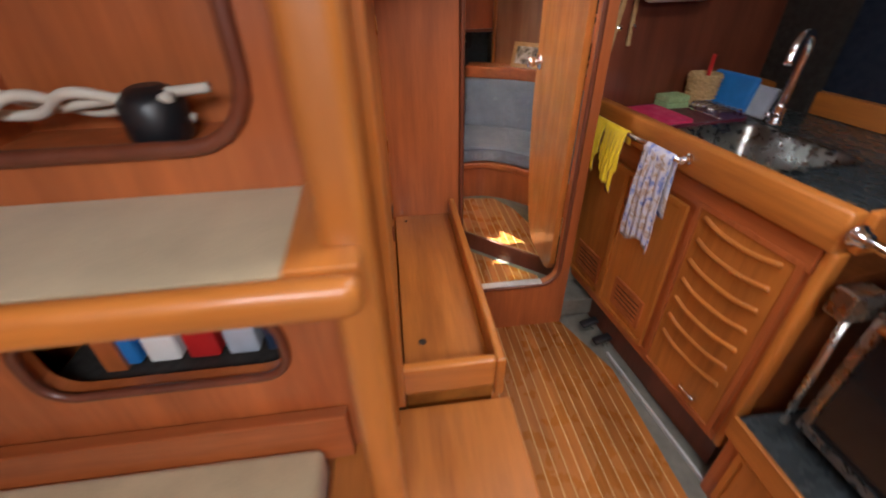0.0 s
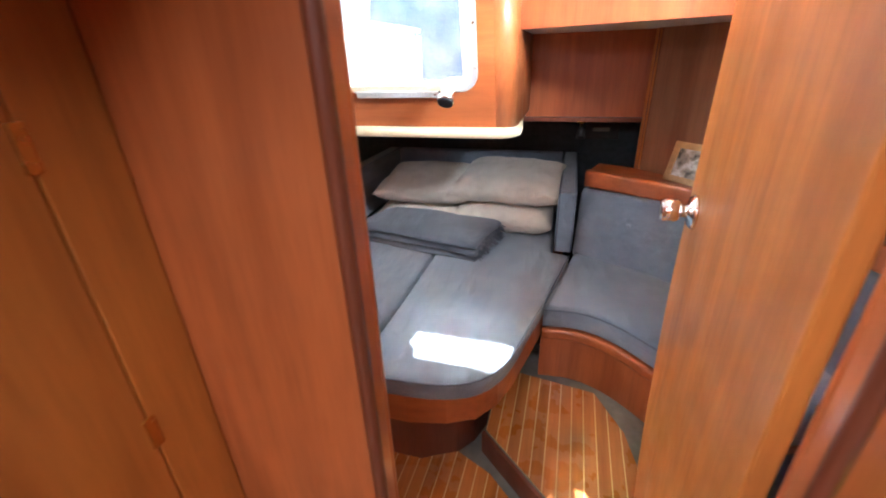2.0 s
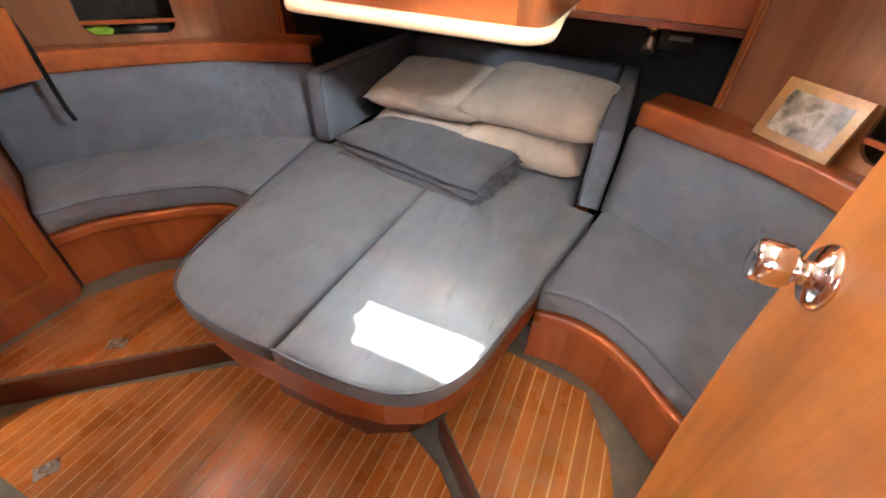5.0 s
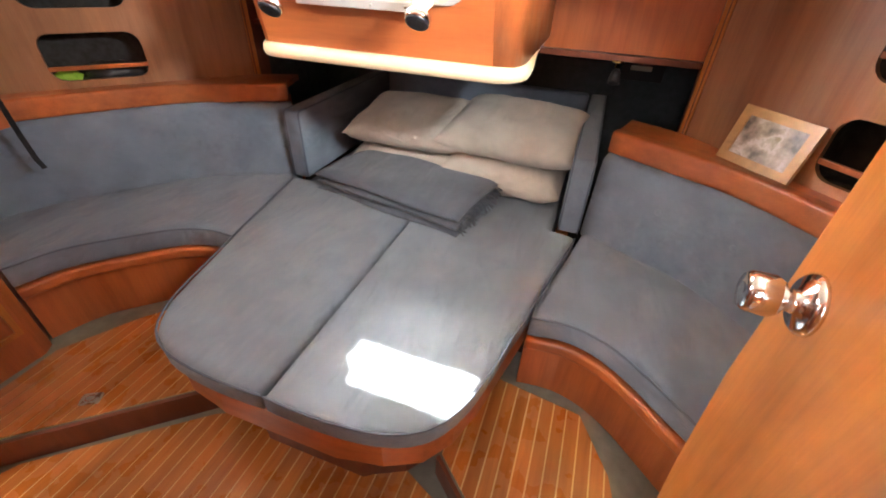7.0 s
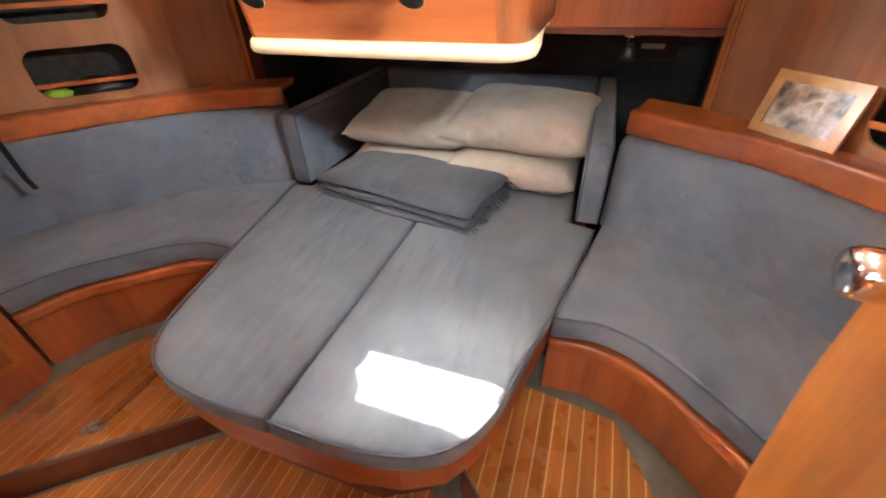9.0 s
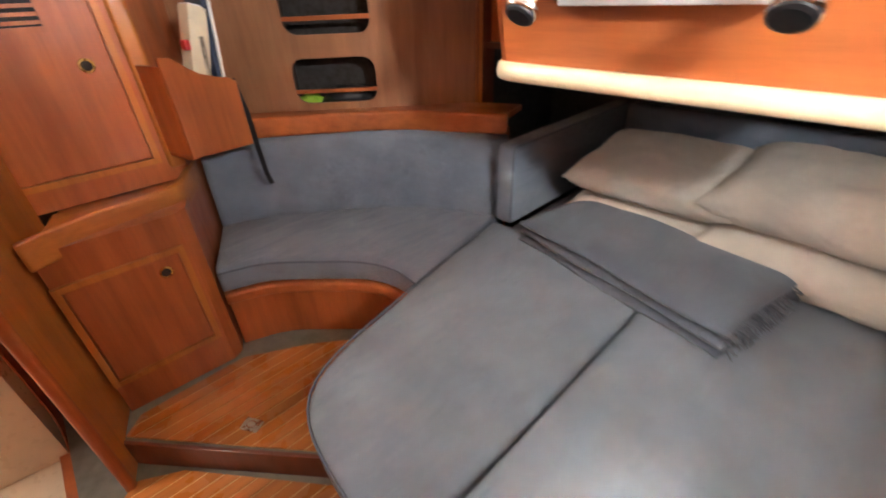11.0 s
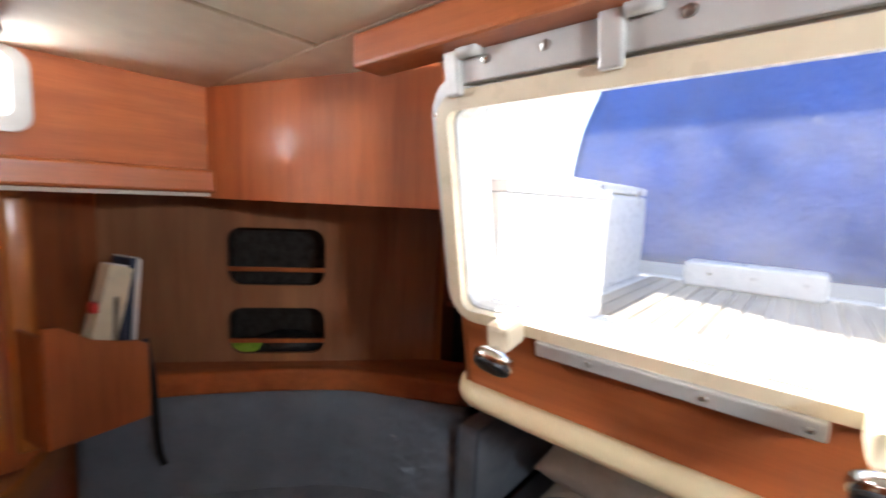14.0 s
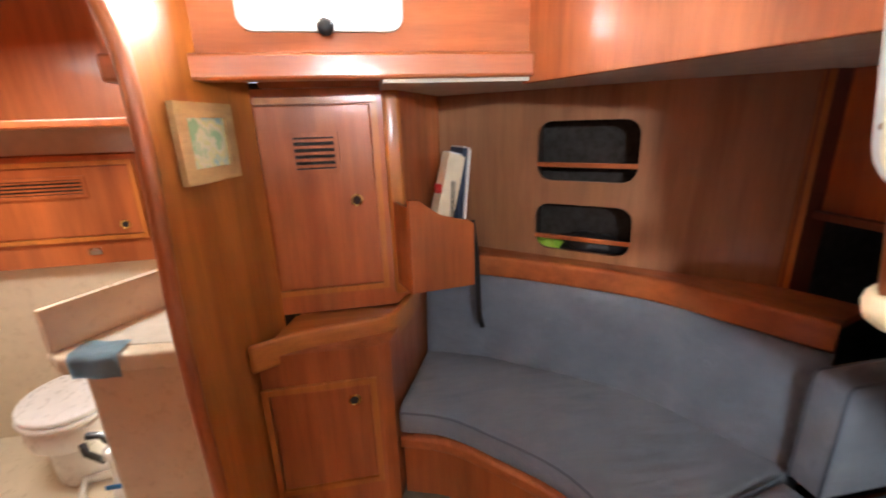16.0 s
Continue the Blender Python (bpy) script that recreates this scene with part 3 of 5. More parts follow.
for a, b in zip(rings, rings[1:]):
    for j in range(7):
        eb.faces.new((a[j], a[(j + 1) % 7], b[(j + 1) % 7], b[j]))
solo("trim_hatch_edge", eb, CREAM, kind="structure", smooth=True)

win = solo("window_3", holed(round_rect(-0.398, 0.138, 0.272, 0.556, 0.06), [round_rect(-0.350, 0.170, 0.222, 0.503, 0.025)], -0.008, 0.002, TILT_M), ALU, "large hatch window in a grey metal frame with two screw knobs", "window", "structure")
part("sash", holed(round_rect(-0.376, 0.148, 0.250, 0.530, 0.05), [round_rect(-0.352, 0.168, 0.224, 0.502, 0.02)], -0.026, -0.009, TILT_M), IVORY, win, "cream moulded opening sash")
part("gasket", holed(round_rect(-0.358, 0.162, 0.230, 0.509, 0.025), [round_rect(-0.353, 0.167, 0.225, 0.504, 0.02)], 0.0025, 0.045, TILT_M), WHITE, win)
pane = part("pane", plate(round_rect(-0.352, 0.168, 0.224, 0.502, 0.02), 0.030, 0.034, TILT_M), SALTED, win, "salt-hazed clear acrylic pane")
pane.visible_shadow = False
part("rail", box((-0.205, -0.034, 0.124), (0.130, -0.0085, 0.148), 0.003, TILT_M), ALU, win, "grey metal bottom rail")
part("rail", box((-0.33, -0.026, 0.536), (0.24, -0.0085, 0.592), 0.003, TILT_M), ALU, win, "grey metal hinge rail")
for x in (-0.27, -0.18, -0.02, 0.14):
    part("screw", lathe([(0.007, 0), (0.006, 0.003), (0.002, 0.004)], TILT_M @ Matrix.Translation((x, -0.0262, 0.564)) @ Matrix.Rotation(radians(90), 4, "X"), 12), STEEL, win)
for x in (-0.12, 0.02, 0.115):
    part("screw", lathe([(0.005, 0), (0.004, 0.002), (0.001, 0.003)], TILT_M @ Matrix.Translation((x, -0.0342, 0.136)) @ Matrix.Rotation(radians(90), 4, "X"), 12), STEEL, win)
for x, z in ((-0.387, 0.50), (-0.387, 0.36), (-0.386, 0.22), (0.262, 0.50), (0.262, 0.36), (0.262, 0.22)):
    part("screw", lathe([(0.006, 0), (0.005, 0.002), (0.001, 0.003)], TILT_M @ Matrix.Translation((x, -0.0082, z)) @ Matrix.Rotation(radians(90), 4, "X"), 12), STEEL, win)
for x in (-0.325, -0.095, 0.18):
    hg = part("hinge", box((x - 0.014, -0.040, 0.520), (x + 0.014, -0.0265, 0.588), 0.004, TILT_M), ALU, win)
    part("knuckle", tube([TILT_M @ Vector((x + 0.016, -0.036, 0.580)), TILT_M @ Vector((x + 0.052, -0.036, 0.580))], 0.011, 10), ALU, hg, "", True)
for x in (-0.243, 0.172):
    part("latch_arm", box((x - 0.019, -0.082, 0.140), (x + 0.019, -0.024, 0.185), 0.009, TILT_M), IVORY, win, "cream latch arm")
    km = TILT_M @ Matrix.Translation((x, -0.066, 0.150)) @ Matrix.Rotation(radians(128), 4, "X")
    kb = part("knob", lathe([(0.010, 0), (0.012, 0.014), (0.028, 0.020), (0.032, 0.026), (0.032, 0.036), (0.027, 0.041)], km, 24), CHROME, win, "round knob with a black cap", True)
    part("cap", lathe([(0.029, 0.0385), (0.028, 0.043), (0.022, 0.046), (0.005, 0.046)], km, 20), BLACK, kb)
solo("trim_hatch_head", box((-0.51, 2.60, 1.603), (0.51, 2.665, CEIL_Z - 0.002), 0.006), W_REDX, kind="structure")

# ---------------------------------------------------------------- cockpit seen through the window
solo("cockpit_sole", box((-1.2, 3.43, 0.98), (1.2, 4.75, 1.02)), WHITE, kind="structure")
slat0 = None
for i in range(15):
    x = -0.50 + i * 0.066
    solo("deck_slat", box((x, 3.45, 1.021), (x + 0.056, 4.55, 1.034), 0.002), DECK, "bleached teak slat of the cockpit grating", "deck slat", group="cockpit grating")
for s, x0, x1 in ((-1, -1.2, -0.56), (1, 0.46, 1.2)):
    lk = thing("cockpit_locker", ((x0 + x1) / 2, 4.0, 1.02), "white moulded cockpit seat locker with hinged lid", "locker", "cockpit lockers")
    part("body", box((x0, 3.47, 1.02), (x1, 4.56, 1.45), 0.02), WHITE, lk)
    part("lid", box((x0, 3.48, 1.455), (x1, 4.55, 1.495), 0.012), WHITE, lk)
    xi = x1 if s < 0 else x0
    for yy in (3.9, 4.4):
        part("hasp", box((xi - 0.006, yy - 0.012, 1.40), (xi + 0.006, yy + 0.012, 1.48), 0.003), STEEL, lk)
st = thing("cockpit_step", (-0.07, 4.5, 1.034), "white moulded step box on the cockpit sole", "step")
part("body", box((-0.33, 4.42, 1.034), (0.19, 4.58, 1.15), 0.012), WHITE, st)
for x in (-0.22, -0.06, 0.12):
    part("bolt", lathe([(0.008, 0), (0.007, 0.005)], Matrix.Translation((x, 4.42, 1.10)) @ Matrix.Rotation(radians(90), 4, "X"), 10), STEEL, st)
cv = bmesh.new()
grid = []
for i in range(31):
    row = []
    for j in range(25):
        z = 1.10 + 1.5 * j / 24
        left = -1.05 + 0.42 * max(0, (z - 1.6)) ** 1.3
        x = left + (1.3 - left) * i / 30
        row.append(cv.verts.new((x, 4.66 + 0.02 * math.sin(x * 9 + z * 3) + 0.012 * math.sin(z * 14 + x * 2), z)))
    grid.append(row)
for i in range(30):
    for j in range(24):
        cv.faces.new((grid[i][j], grid[i + 1][j], grid[i + 1][j + 1], grid[i][j + 1]))
bmesh.ops.solidify(cv, geom=cv.faces[:], thickness=0.003)
spray = solo("canvas_dodger", cv, BIMINI, "blue canvas weather cloth stretched across the cockpit", "canvas", smooth=True)
solo("cockpit_coaming_port", box((-1.28, 3.43, 1.02), (-1.2, 4.8, 1.75), 0.02), WHITE, kind="structure")
solo("cockpit_coaming_starboard", box((1.2, 3.43, 1.02), (1.28, 4.8, 1.6), 0.02), WHITE, kind="structure")
solo("cockpit_aft", box((-1.28, 4.8, 0.98), (1.28, 4.85, 1.35), 0.01), WHITE, kind="structure")

# ---------------------------------------------------------------- berth and seats
FRONT = [(0.57, 2.63), (0.70, 2.637), (0.83, 2.585), (0.97, 2.46), (1.09, 2.33), (1.15, 2.18)]
BACK = [(0.675, 3.185), (0.88, 3.07), (1.03, 2.985), (1.19, 2.82), (1.395, 2.545), (1.50, 2.33)]


def offset(pts, d):
    """Plan curve moved by d to its outer side (away from the cabin's middle)."""
    L = smooth_line(pts, 14)
    out = []
    for i, p in enumerate(L):
        t = (L[min(i + 1, 13)] - L[max(i - 1, 0)]).normalized()
        n = Vector((-t.y, t.x))
        n = n if n.dot(Vector((0.3, 1))) > 0 or n.x > 0.5 else -n
        out.append((p.x + n.x * d, p.y + n.y * d))
    return out


def curved_seat(s, label):
    f, b = flip(FRONT, s), flip(BACK, s)
    seat = thing("curved_settee", (s * 0.95, 2.6, 0.0), label, "settee", "curved settees")
    part("kickboard", loft(flip(offset(FRONT, 0.03), s), flip(offset(FRONT, 0.05), s), 0.0, 0.215, 0.002), W_RED, seat)
    part("rail", loft(flip(offset(FRONT, -0.008), s), flip(offset(FRONT, 0.03), s), 0.222, 0.268, 0.012), W_REDX, seat, "glossy wooden front rail", True)
    part("seat_board", loft(flip(offset(FRONT, 0.03), s), b, 0.24, 0.266, 0.004), W_RED, seat)
    sc = part("seat_cushion", loft(f, flip(offset(BACK, 0.04), s), 0.27, 0.374, 0.026, 0.012, wob=0.005, n=44), CLOTH, seat, "", True)
    part("piping", tube([(p[0], p[1], 0.361) for p in flip([tuple(q) for q in smooth_line(offset(FRONT, -0.0005), 40)], s)], 0.0035, 6), PIPING, sc, "", True)
    bc = part("back_cushion", loft(flip(offset(BACK, -0.01), s), flip(offset(BACK, 0.075), s), 0.35, 0.70, 0.032, 0.004, 0.03, wob=0.004, n=44), CLOTH, seat, "", True)
    L = smooth_line(flip(offset(BACK, -0.006), s), 60)
    for k in (12, 24, 36, 48):
        p, d = L[k], (L[k + 1] - L[k - 1]).normalized()
        nrm = Vector((-d.y, d.x, 0))
        nrm = nrm if nrm.dot(Vector((-p.x, 2.0 - p.y, 0))) > 0 else -nrm
        base = Vector((p.x, p.y, 0.575)) - nrm * 0.019
        part("button", lathe([(0.011, 0), (0.011, 0.004), (0.007, 0.0075), (0.002, 0.009)], Matrix.Translation(base) @ nrm.to_track_quat("Z", "Y").to_matrix().to_4x4(), 12), CLOTH, bc, "", True)
    part("backrest_rail", loft(flip(offset(BACK, 0.035), s), flip(offset(BACK, 0.082), s), 0.705, 0.785, 0.012), W_REDX, seat, "dark red wooden capping rail", True)
    wall = flip([(0.76, 3.40), (0.93, 3.31), (1.10, 3.12), (1.33, 2.86), (1.56, 2.60), (1.72, 2.42)], s)
    part("shelf", loft(flip(offset(BACK, 0.083), s), wall, 0.757, 0.78, 0.003), W_RED, seat)
    part("back_panel", loft(flip(offset(BACK, 0.108), s), flip(offset(BACK, 0.12), s), 0.25, 0.719, 0.003), W_RED, seat)
    return seat


curved_seat(-1, "blue-grey suede curved settee with buttoned back beside the berth")
curved_seat(1, "blue-grey suede curved settee with buttoned back by the open door")


def bed_outline(d=0.0):
    half = [(0.0, 2.085), (0.18, 2.085), (0.32, 2.105), (0.41, 2.150), (0.465, 2.225), (0.50, 2.33), (0.535, 2.50), (0.567, 2.64), (0.655, 3.10)]
    return [(x - (d if x > 0.2 else 0), y + (d if y < 2.4 else 0)) for x, y in half]


bed = thing("double_berth", (0, 2.8, SOLE_Z), "double berth with split blue-grey mattress on a rounded wooden base", "bed")
o = bed_outline(0.012)
part("base_board", prism([(x, y) for x, y in o] + [(0.62, 3.12), (0.60, 4.0), (-0.60, 4.0), (-0.62, 3.12)] + [(-x, y) for x, y in o[:0:-1]], 0.20, 0.318, 0.012), W_REDX, bed, "varnished rounded berth front")
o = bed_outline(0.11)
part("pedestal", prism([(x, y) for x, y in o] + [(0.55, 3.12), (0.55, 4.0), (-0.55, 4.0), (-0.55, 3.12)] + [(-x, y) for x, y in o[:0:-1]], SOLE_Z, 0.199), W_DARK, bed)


def half_mattress(s):
    o = smooth_line(bed_outline(), 34)
    out = [(p.x, p.y) for p in o if p.x > 0.001] + [(0.575, 3.115), (0.575, 3.99)]
    poly = [(0.005, 2.087)] + out + [(0.005, 3.99)]
    bm = bmesh.new()
    # rings from the bottom edge up and then over the top towards a middle line
    cx = 0.28
    def ring(z, inset):
        vs = []
        for x, y in poly:
            dx, dy = cx - x, 0.0
            k = inset
            nx = x + max(-k, min(k, dx))
            ny = y + (k if y < 2.5 else 0) * max(0, 1 - (y - 2.08) / 0.4)
            if y > 3.9:
                ny = y - k
            vs.append(bm.verts.new((s * nx, ny, z + 0.0)))
        return vs
    rings = [ring(0.321, 0.004), ring(0.328, 0.0), ring(0.372, 0.0), ring(0.383, 0.006), ring(0.389, 0.018), ring(0.392, 0.05)]
    n = len(poly)
    for a, b in zip(rings, rings[1:]):
        for j in range(n):
            bm.faces.new((a[j], a[(j + 1) % n], b[(j + 1) % n], b[j]))
    bm.faces.new(rings[0][::-1])
    top = bm.faces.new(rings[-1])
    ob = part("mattress", bm, CLOTH_BED, bed, "blue-grey fitted half mattress", True)
    line = [(s * x, y, 0.386) for x, y in poly[:-3]]
    part("piping", tube(line, 0.0035, 6), PIPING, ob, "", True)


half_mattress(-1)
half_mattress(1)
for s in (-1, 1):
    x0, x1 = sorted((s * 0.58, s * 0.665))
    pad = solo("berth_side_pad", box((x0, 3.128, 0.385), (x1, 4.05, 0.70), 0.018, seg=3), CLOTH, "upright blue-grey padded board at the berth head", "padded board", group="berth side pads", smooth=True)
    for x in (x0 + 0.006, x1 - 0.006):
        part("piping", tube([(x, 3.131, 0.39), (x, 3.131, 0.685), (x, 3.14, 0.697), (x, 4.04, 0.697)], 0.0035, 6), PIPING, pad, "", True)
solo("berth_head_pad", box((-0.575, 3.99, 0.395), (0.575, 4.06, 0.70), 0.018, seg=3), CLOTH, "padded blue-grey headboard behind the pillows", "headboard", smooth=True)


def pillow(name, c, sx, sy, sz, rz, rx, label, seed, mat=LINEN):
    bm = bmesh.new()
    n = 26
    rings = {}
    for side in (1, -1):
        for i in range(n + 1):
            for j in range(n + 1):
                u, v = 2 * i / n - 1, 2 * j / n - 1
                edge_h = max(0.0, (1 - u ** 4)) ** 0.55 * max(0.0, (1 - v ** 4)) ** 0.55
                pinch = 1 - 0.07 * (1 - abs(u)) * abs(v) ** 3 if abs(v) > abs(u) else 1 - 0.07 * (1 - abs(v)) * abs(u) ** 3
                wr = noise.noise(Vector((u * 2.2 + seed, v * 2.2, side * 3))) * 0.14 + noise.noise(Vector((u * 6 + seed, v * 5, side))) * 0.07
                fold = 0.05 * math.sin(9 * u + 4 * v * v + seed) * abs(u) ** 2
                z = side * sz * 0.5 * edge_h * (1 + wr + fold)
                rings[(side, i, j)] = bm.verts.new((u * sx / 2 * pinch, v * sy / 2 * pinch, z))
        for i in range(n):
            for j in range(n):
                q = [rings[(side, i, j)], rings[(side, i + 1, j)], rings[(side, i + 1, j + 1)], rings[(side, i, j + 1)]]
                bm.faces.new(q if side > 0 else q[::-1])
    bmesh.ops.remove_doubles(bm, verts=bm.verts, dist=0.0004)
    bm.transform(Matrix.Translation(c) @ Matrix.Rotation(radians(rz), 4, "Z") @ Matrix.Rotation(radians(rx), 4, "X"))
    return solo(name, bm, mat, label, "pillow", group="pillows on the berth", smooth=True)


pillow("pillow", (-0.19, 3.54, 0.462), 0.55, 0.46, 0.14, 2, 2, "beige linen pillow lying flat under another one", 1.0)
pillow("pillow", (0.30, 3.49, 0.480), 0.56, 0.48, 0.185, -5, 3, "beige linen pillow lying flat under another one", 4.0)
pillow("pillow", (-0.18, 3.50, 0.612), 0.58, 0.47, 0.16, 3, 6, "creased beige linen pillow on top of another one", 7.0)
pillow("pillow", (0.31, 3.48, 0.648), 0.61, 0.48, 0.17, -4, 7, "creased beige linen pillow on top of another one", 11.0)

# folded blanket with a fringed end
bl = thing("folded_blanket", (-0.10, 3.18, 0.392), "folded slate-grey blanket with a fringed end", "blanket")
bmat = Matrix.Translation((-0.095, 3.17, 0.392)) @ Matrix.Rotation(radians(-11), 4, "Z")
for k in range(3):
    bm = bmesh.new()
    n = 30
    top = {}
    for side in (0, 1):
        for i in range(n + 1):
            for j in range(n + 1):
                u, v = i / n, j / n
                x = -0.36 + 0.72 * u + 0.006 * math.sin(v * 7 + k)
                y = -0.19 + 0.38 * v + 0.006 * math.sin(u * 9 + 2 * k)
                h = 0.033 * (1 - max(abs(2 * u - 1), abs(2 * v - 1)) ** 7 * 0.8)
                z = 0.001 + k * 0.035 + (h + noise.noise(Vector((x * 6, y * 6, k))) * 0.006 if side else 0.0)
                top[(side, i, j)] = bm.verts.new((x, y, z))
        for i in range(n):
            for j in range(n):
                q = [top[(side, i, j)], top[(side, i + 1, j)], top[(side, i + 1, j + 1)], top[(side, i, j + 1)]]
                bm.faces.new(q if side else q[::-1])
    for i in range(n):
        for a, b in (((i, 0), (i + 1, 0)), ((i + 1, n), (i, n)), ((n, i), (n, i + 1)), ((0, i + 1), (0, i))):
            bm.faces.new((top[(0, *a)], top[(0, *b)], top[(1, *b)], top[(1, *a)]))
    bm.transform(bmat)
    part("fold", bm, BLANKET, bl, "", True)
fr = bmesh.new()
rnd = random.Random(3)
for i in range(90):
    y = -0.18 + 0.36 * rnd.random()
    z = 0.01 + 0.065 * rnd.random()
    p = [Vector((0.355, y, z)), Vector((0.372, y + rnd.uniform(-0.008, 0.008), z - 0.002)), Vector((0.388, y + rnd.uniform(-0.015, 0.015), max(0.003, z - 0.012)))]
    tube([bmat @ q for q in p], 0.0022, 5, bm=fr)
part("fringe", fr, BLANKET, bl, "twisted yarn fringe")

# ---------------------------------------------------------------- cabin things
# locker with ledge beside the settee: upper part set back, lower part forward
PX = Matrix.Rotation(radians(90), 4, "Z")   # panels that face +x: local x -> y, local -y -> +x


def panel_door(name, parent, plane_x, y0, y1, z0, z1, mat, knob=None, vent=None, label="", s=1):
    """A flush door with a moulded frame round it, facing s * x."""
    t = 0.010 * s
    d = part(name, box((min(plane_x, plane_x + t), y0, z0), (max(plane_x, plane_x + t), y1, z1), 0.004), mat, parent, label)
    m = Matrix.Translation((plane_x, 0, 0)) @ PX
    lo, hi = (-0.016, -0.001) if s > 0 else (0.001, 0.016)
    part("moulding", holed(rect(y0 - 0.022, z0 - 0.022, y1 + 0.022, z1 + 0.022), [rect(y0 - 0.003, z0 - 0.003, y1 + 0.003, z1 + 0.003)], lo, hi, m), W_GOLD, d)
    if knob:
        face = plane_x + t
        rot = Matrix.Rotation(radians(90 * s), 4, "Y")
        part("finger_ring", lathe([(0.020, -0.001), (0.020, 0.002), (0.017, 0.004), (0.014, 0.003), (0.013, 0.0005)], Matrix.Translation((face, knob[0], knob[1])) @ rot, 24), BRASS, d, "brass finger-hole ring", True)
        # flat near-black disc paints the hole's shade; nothing is cut
        part("finger_hole", lathe([(0.0145, 0.001), (0.0135, 0.0022), (0.002, 0.0022)], Matrix.Translation((face, knob[0], knob[1])) @ rot, 20), VOID, d)
    if vent:
        a, b, c, e, n = vent
        f = plane_x + t
        x0, x1 = sorted((f + 0.0005 * s, f + 0.008 * s))
        part("vent_frame", holed(rect(a - 0.014, c - 0.014, b + 0.014, e + 0.014), [rect(a, c, b, e)], (-0.010 if s > 0 else 0.0005), (-0.0005 if s > 0 else 0.010), Matrix.Translation((f, 0, 0)) @ PX), W_RED, d)
        part("vent_backing", box((min(f, f + 0.002 * s), a, c), (max(f, f + 0.002 * s), b, e)), VOID, d)
        for i in range(n):
            z = c + (i + 0.5) * (e - c) / n
            part("slat", box((min(f + 0.002 * s, f + 0.009 * s), a, z - (e - c) / n * 0.24), (max(f + 0.002 * s, f + 0.009 * s), b, z + (e - c) / n * 0.24), 0.001), W_RED, d)
    return d


lock = thing("corner_locker", (-1.3, 1.95, 0.0), "varnished teak corner locker with a vented upper door and rounded ledge", "locker")
part("upper_body", prism([(-1.85, 1.81), (-1.36, 1.81), (-1.36, 2.235), (-1.375, 2.262), (-1.70, 2.44), (-1.85, 2.44)], 0.66, 1.385), W_RED, lock)
part("corner_post", box((-1.385, 2.205, 0.70), (-1.348, 2.258, 1.445), 0.012, seg=3), W_GOLD, lock, "rounded corner post", True)
part("top_rail", box((-1.385, 1.85, 1.386), (-1.345, 2.262, 1.45), 0.006), W_REDY, lock)
ledge_poly = [(-1.36, 1.86), (-1.125, 1.79), (-1.19, 1.98), (-1.205, 2.10), (-1.215, 2.155), (-1.25, 2.195), (-1.42, 2.285), (-1.44, 2.27), (-1.36, 2.24)]
part("ledge", prism(ledge_poly, 0.635, 0.652), W_GOLDY, lock)
fid_o = smooth_line([(-1.098, 1.772), (-1.155, 1.90), (-1.192, 2.09), (-1.205, 2.160), (-1.245, 2.205), (-1.34, 2.255), (-1.45, 2.305)], 40)
fid_i = smooth_line([(-1.120, 1.779), (-1.177, 1.905), (-1.214, 2.08), (-1.226, 2.145), (-1.258, 2.183), (-1.35, 2.232), (-1.455, 2.284)], 40)
part("fiddle", loft([tuple(p) for p in fid_o], [tuple(p) for p in fid_i], 0.60, 0.688, 0.009, n=40), W_GOLDY, lock, "rounded teak fiddle with worn varnish", True)
lo_poly = [(-1.70, 1.95), (-1.135, 1.78), (-1.125, 2.13), (-1.15, 2.168), (-1.235, 2.200), (-1.70, 2.40)]
part("lower_body", prism(lo_poly, 0.0, 0.632), W_RED, lock)
panel_door("upper_door", lock, -1.36, 1.825, 2.165, 0.752, 1.338, W_RED, (2.102, 1.043), (1.928, 2.048, 1.148, 1.245, 5), "vented upper door")
panel_door("lower_door", lock, -1.133, 1.80, 2.095, 0.15, 0.505, W_RED, (2.045, 0.455), None, "lower door with finger hole")
part("plinth", box((-1.70, 1.78, SOLE_Z), (-1.145, 1.98, 0.0)), W_RED, lock)

# wall pocket with books, on the locker's side
pk = thing("book_pocket", (-1.30, 2.34, 0.75), "teak wall pocket with a swept front edge holding papers", "wall pocket")
pkm = frame_of((-1.212, 2.255), (-1.275, 2.482))
sw = [(0, 0.752), (0.228, 0.738), (0.228, 0.955), (0.20, 0.972), (0.155, 0.978), (0.105, 0.995), (0.06, 1.03), (0.035, 1.052), (0.0, 1.055)]
part("front", plate(sw, 0.0, 0.014, pkm, 0.003), W_RED, pk)
part("bottom", box((0.0, 0.015, 0.745), (0.224, 0.16, 0.757), 0.002, pkm), W_RED, pk)
part("side", box((0.0, 0.015, 0.758), (0.012, 0.16, 1.03), 0.002, pkm), W_RED, pk)
part("side", box((0.212, 0.015, 0.757), (0.224, 0.16, 0.95), 0.002, pkm), W_RED, pk)


def leaf(name, x, w, z1, mat, lean, label, cat, y=0.03, th=0.05):
    m = pkm @ Matrix.Translation((x, y, 0.76)) @ Matrix.Rotation(radians(lean), 4, "Y")
    b = thing(name, pkm @ Vector((x, y, 0.758)), label, cat)
    part("cover", box((0, 0, 0.002), (w, th, z1 - 0.76), 0.003, m), mat, b)
    part("pages", box((0.004, 0.004, 0.006), (w - 0.004, th - 0.002, z1 - 0.756), 0.001, m), PAPER, b)


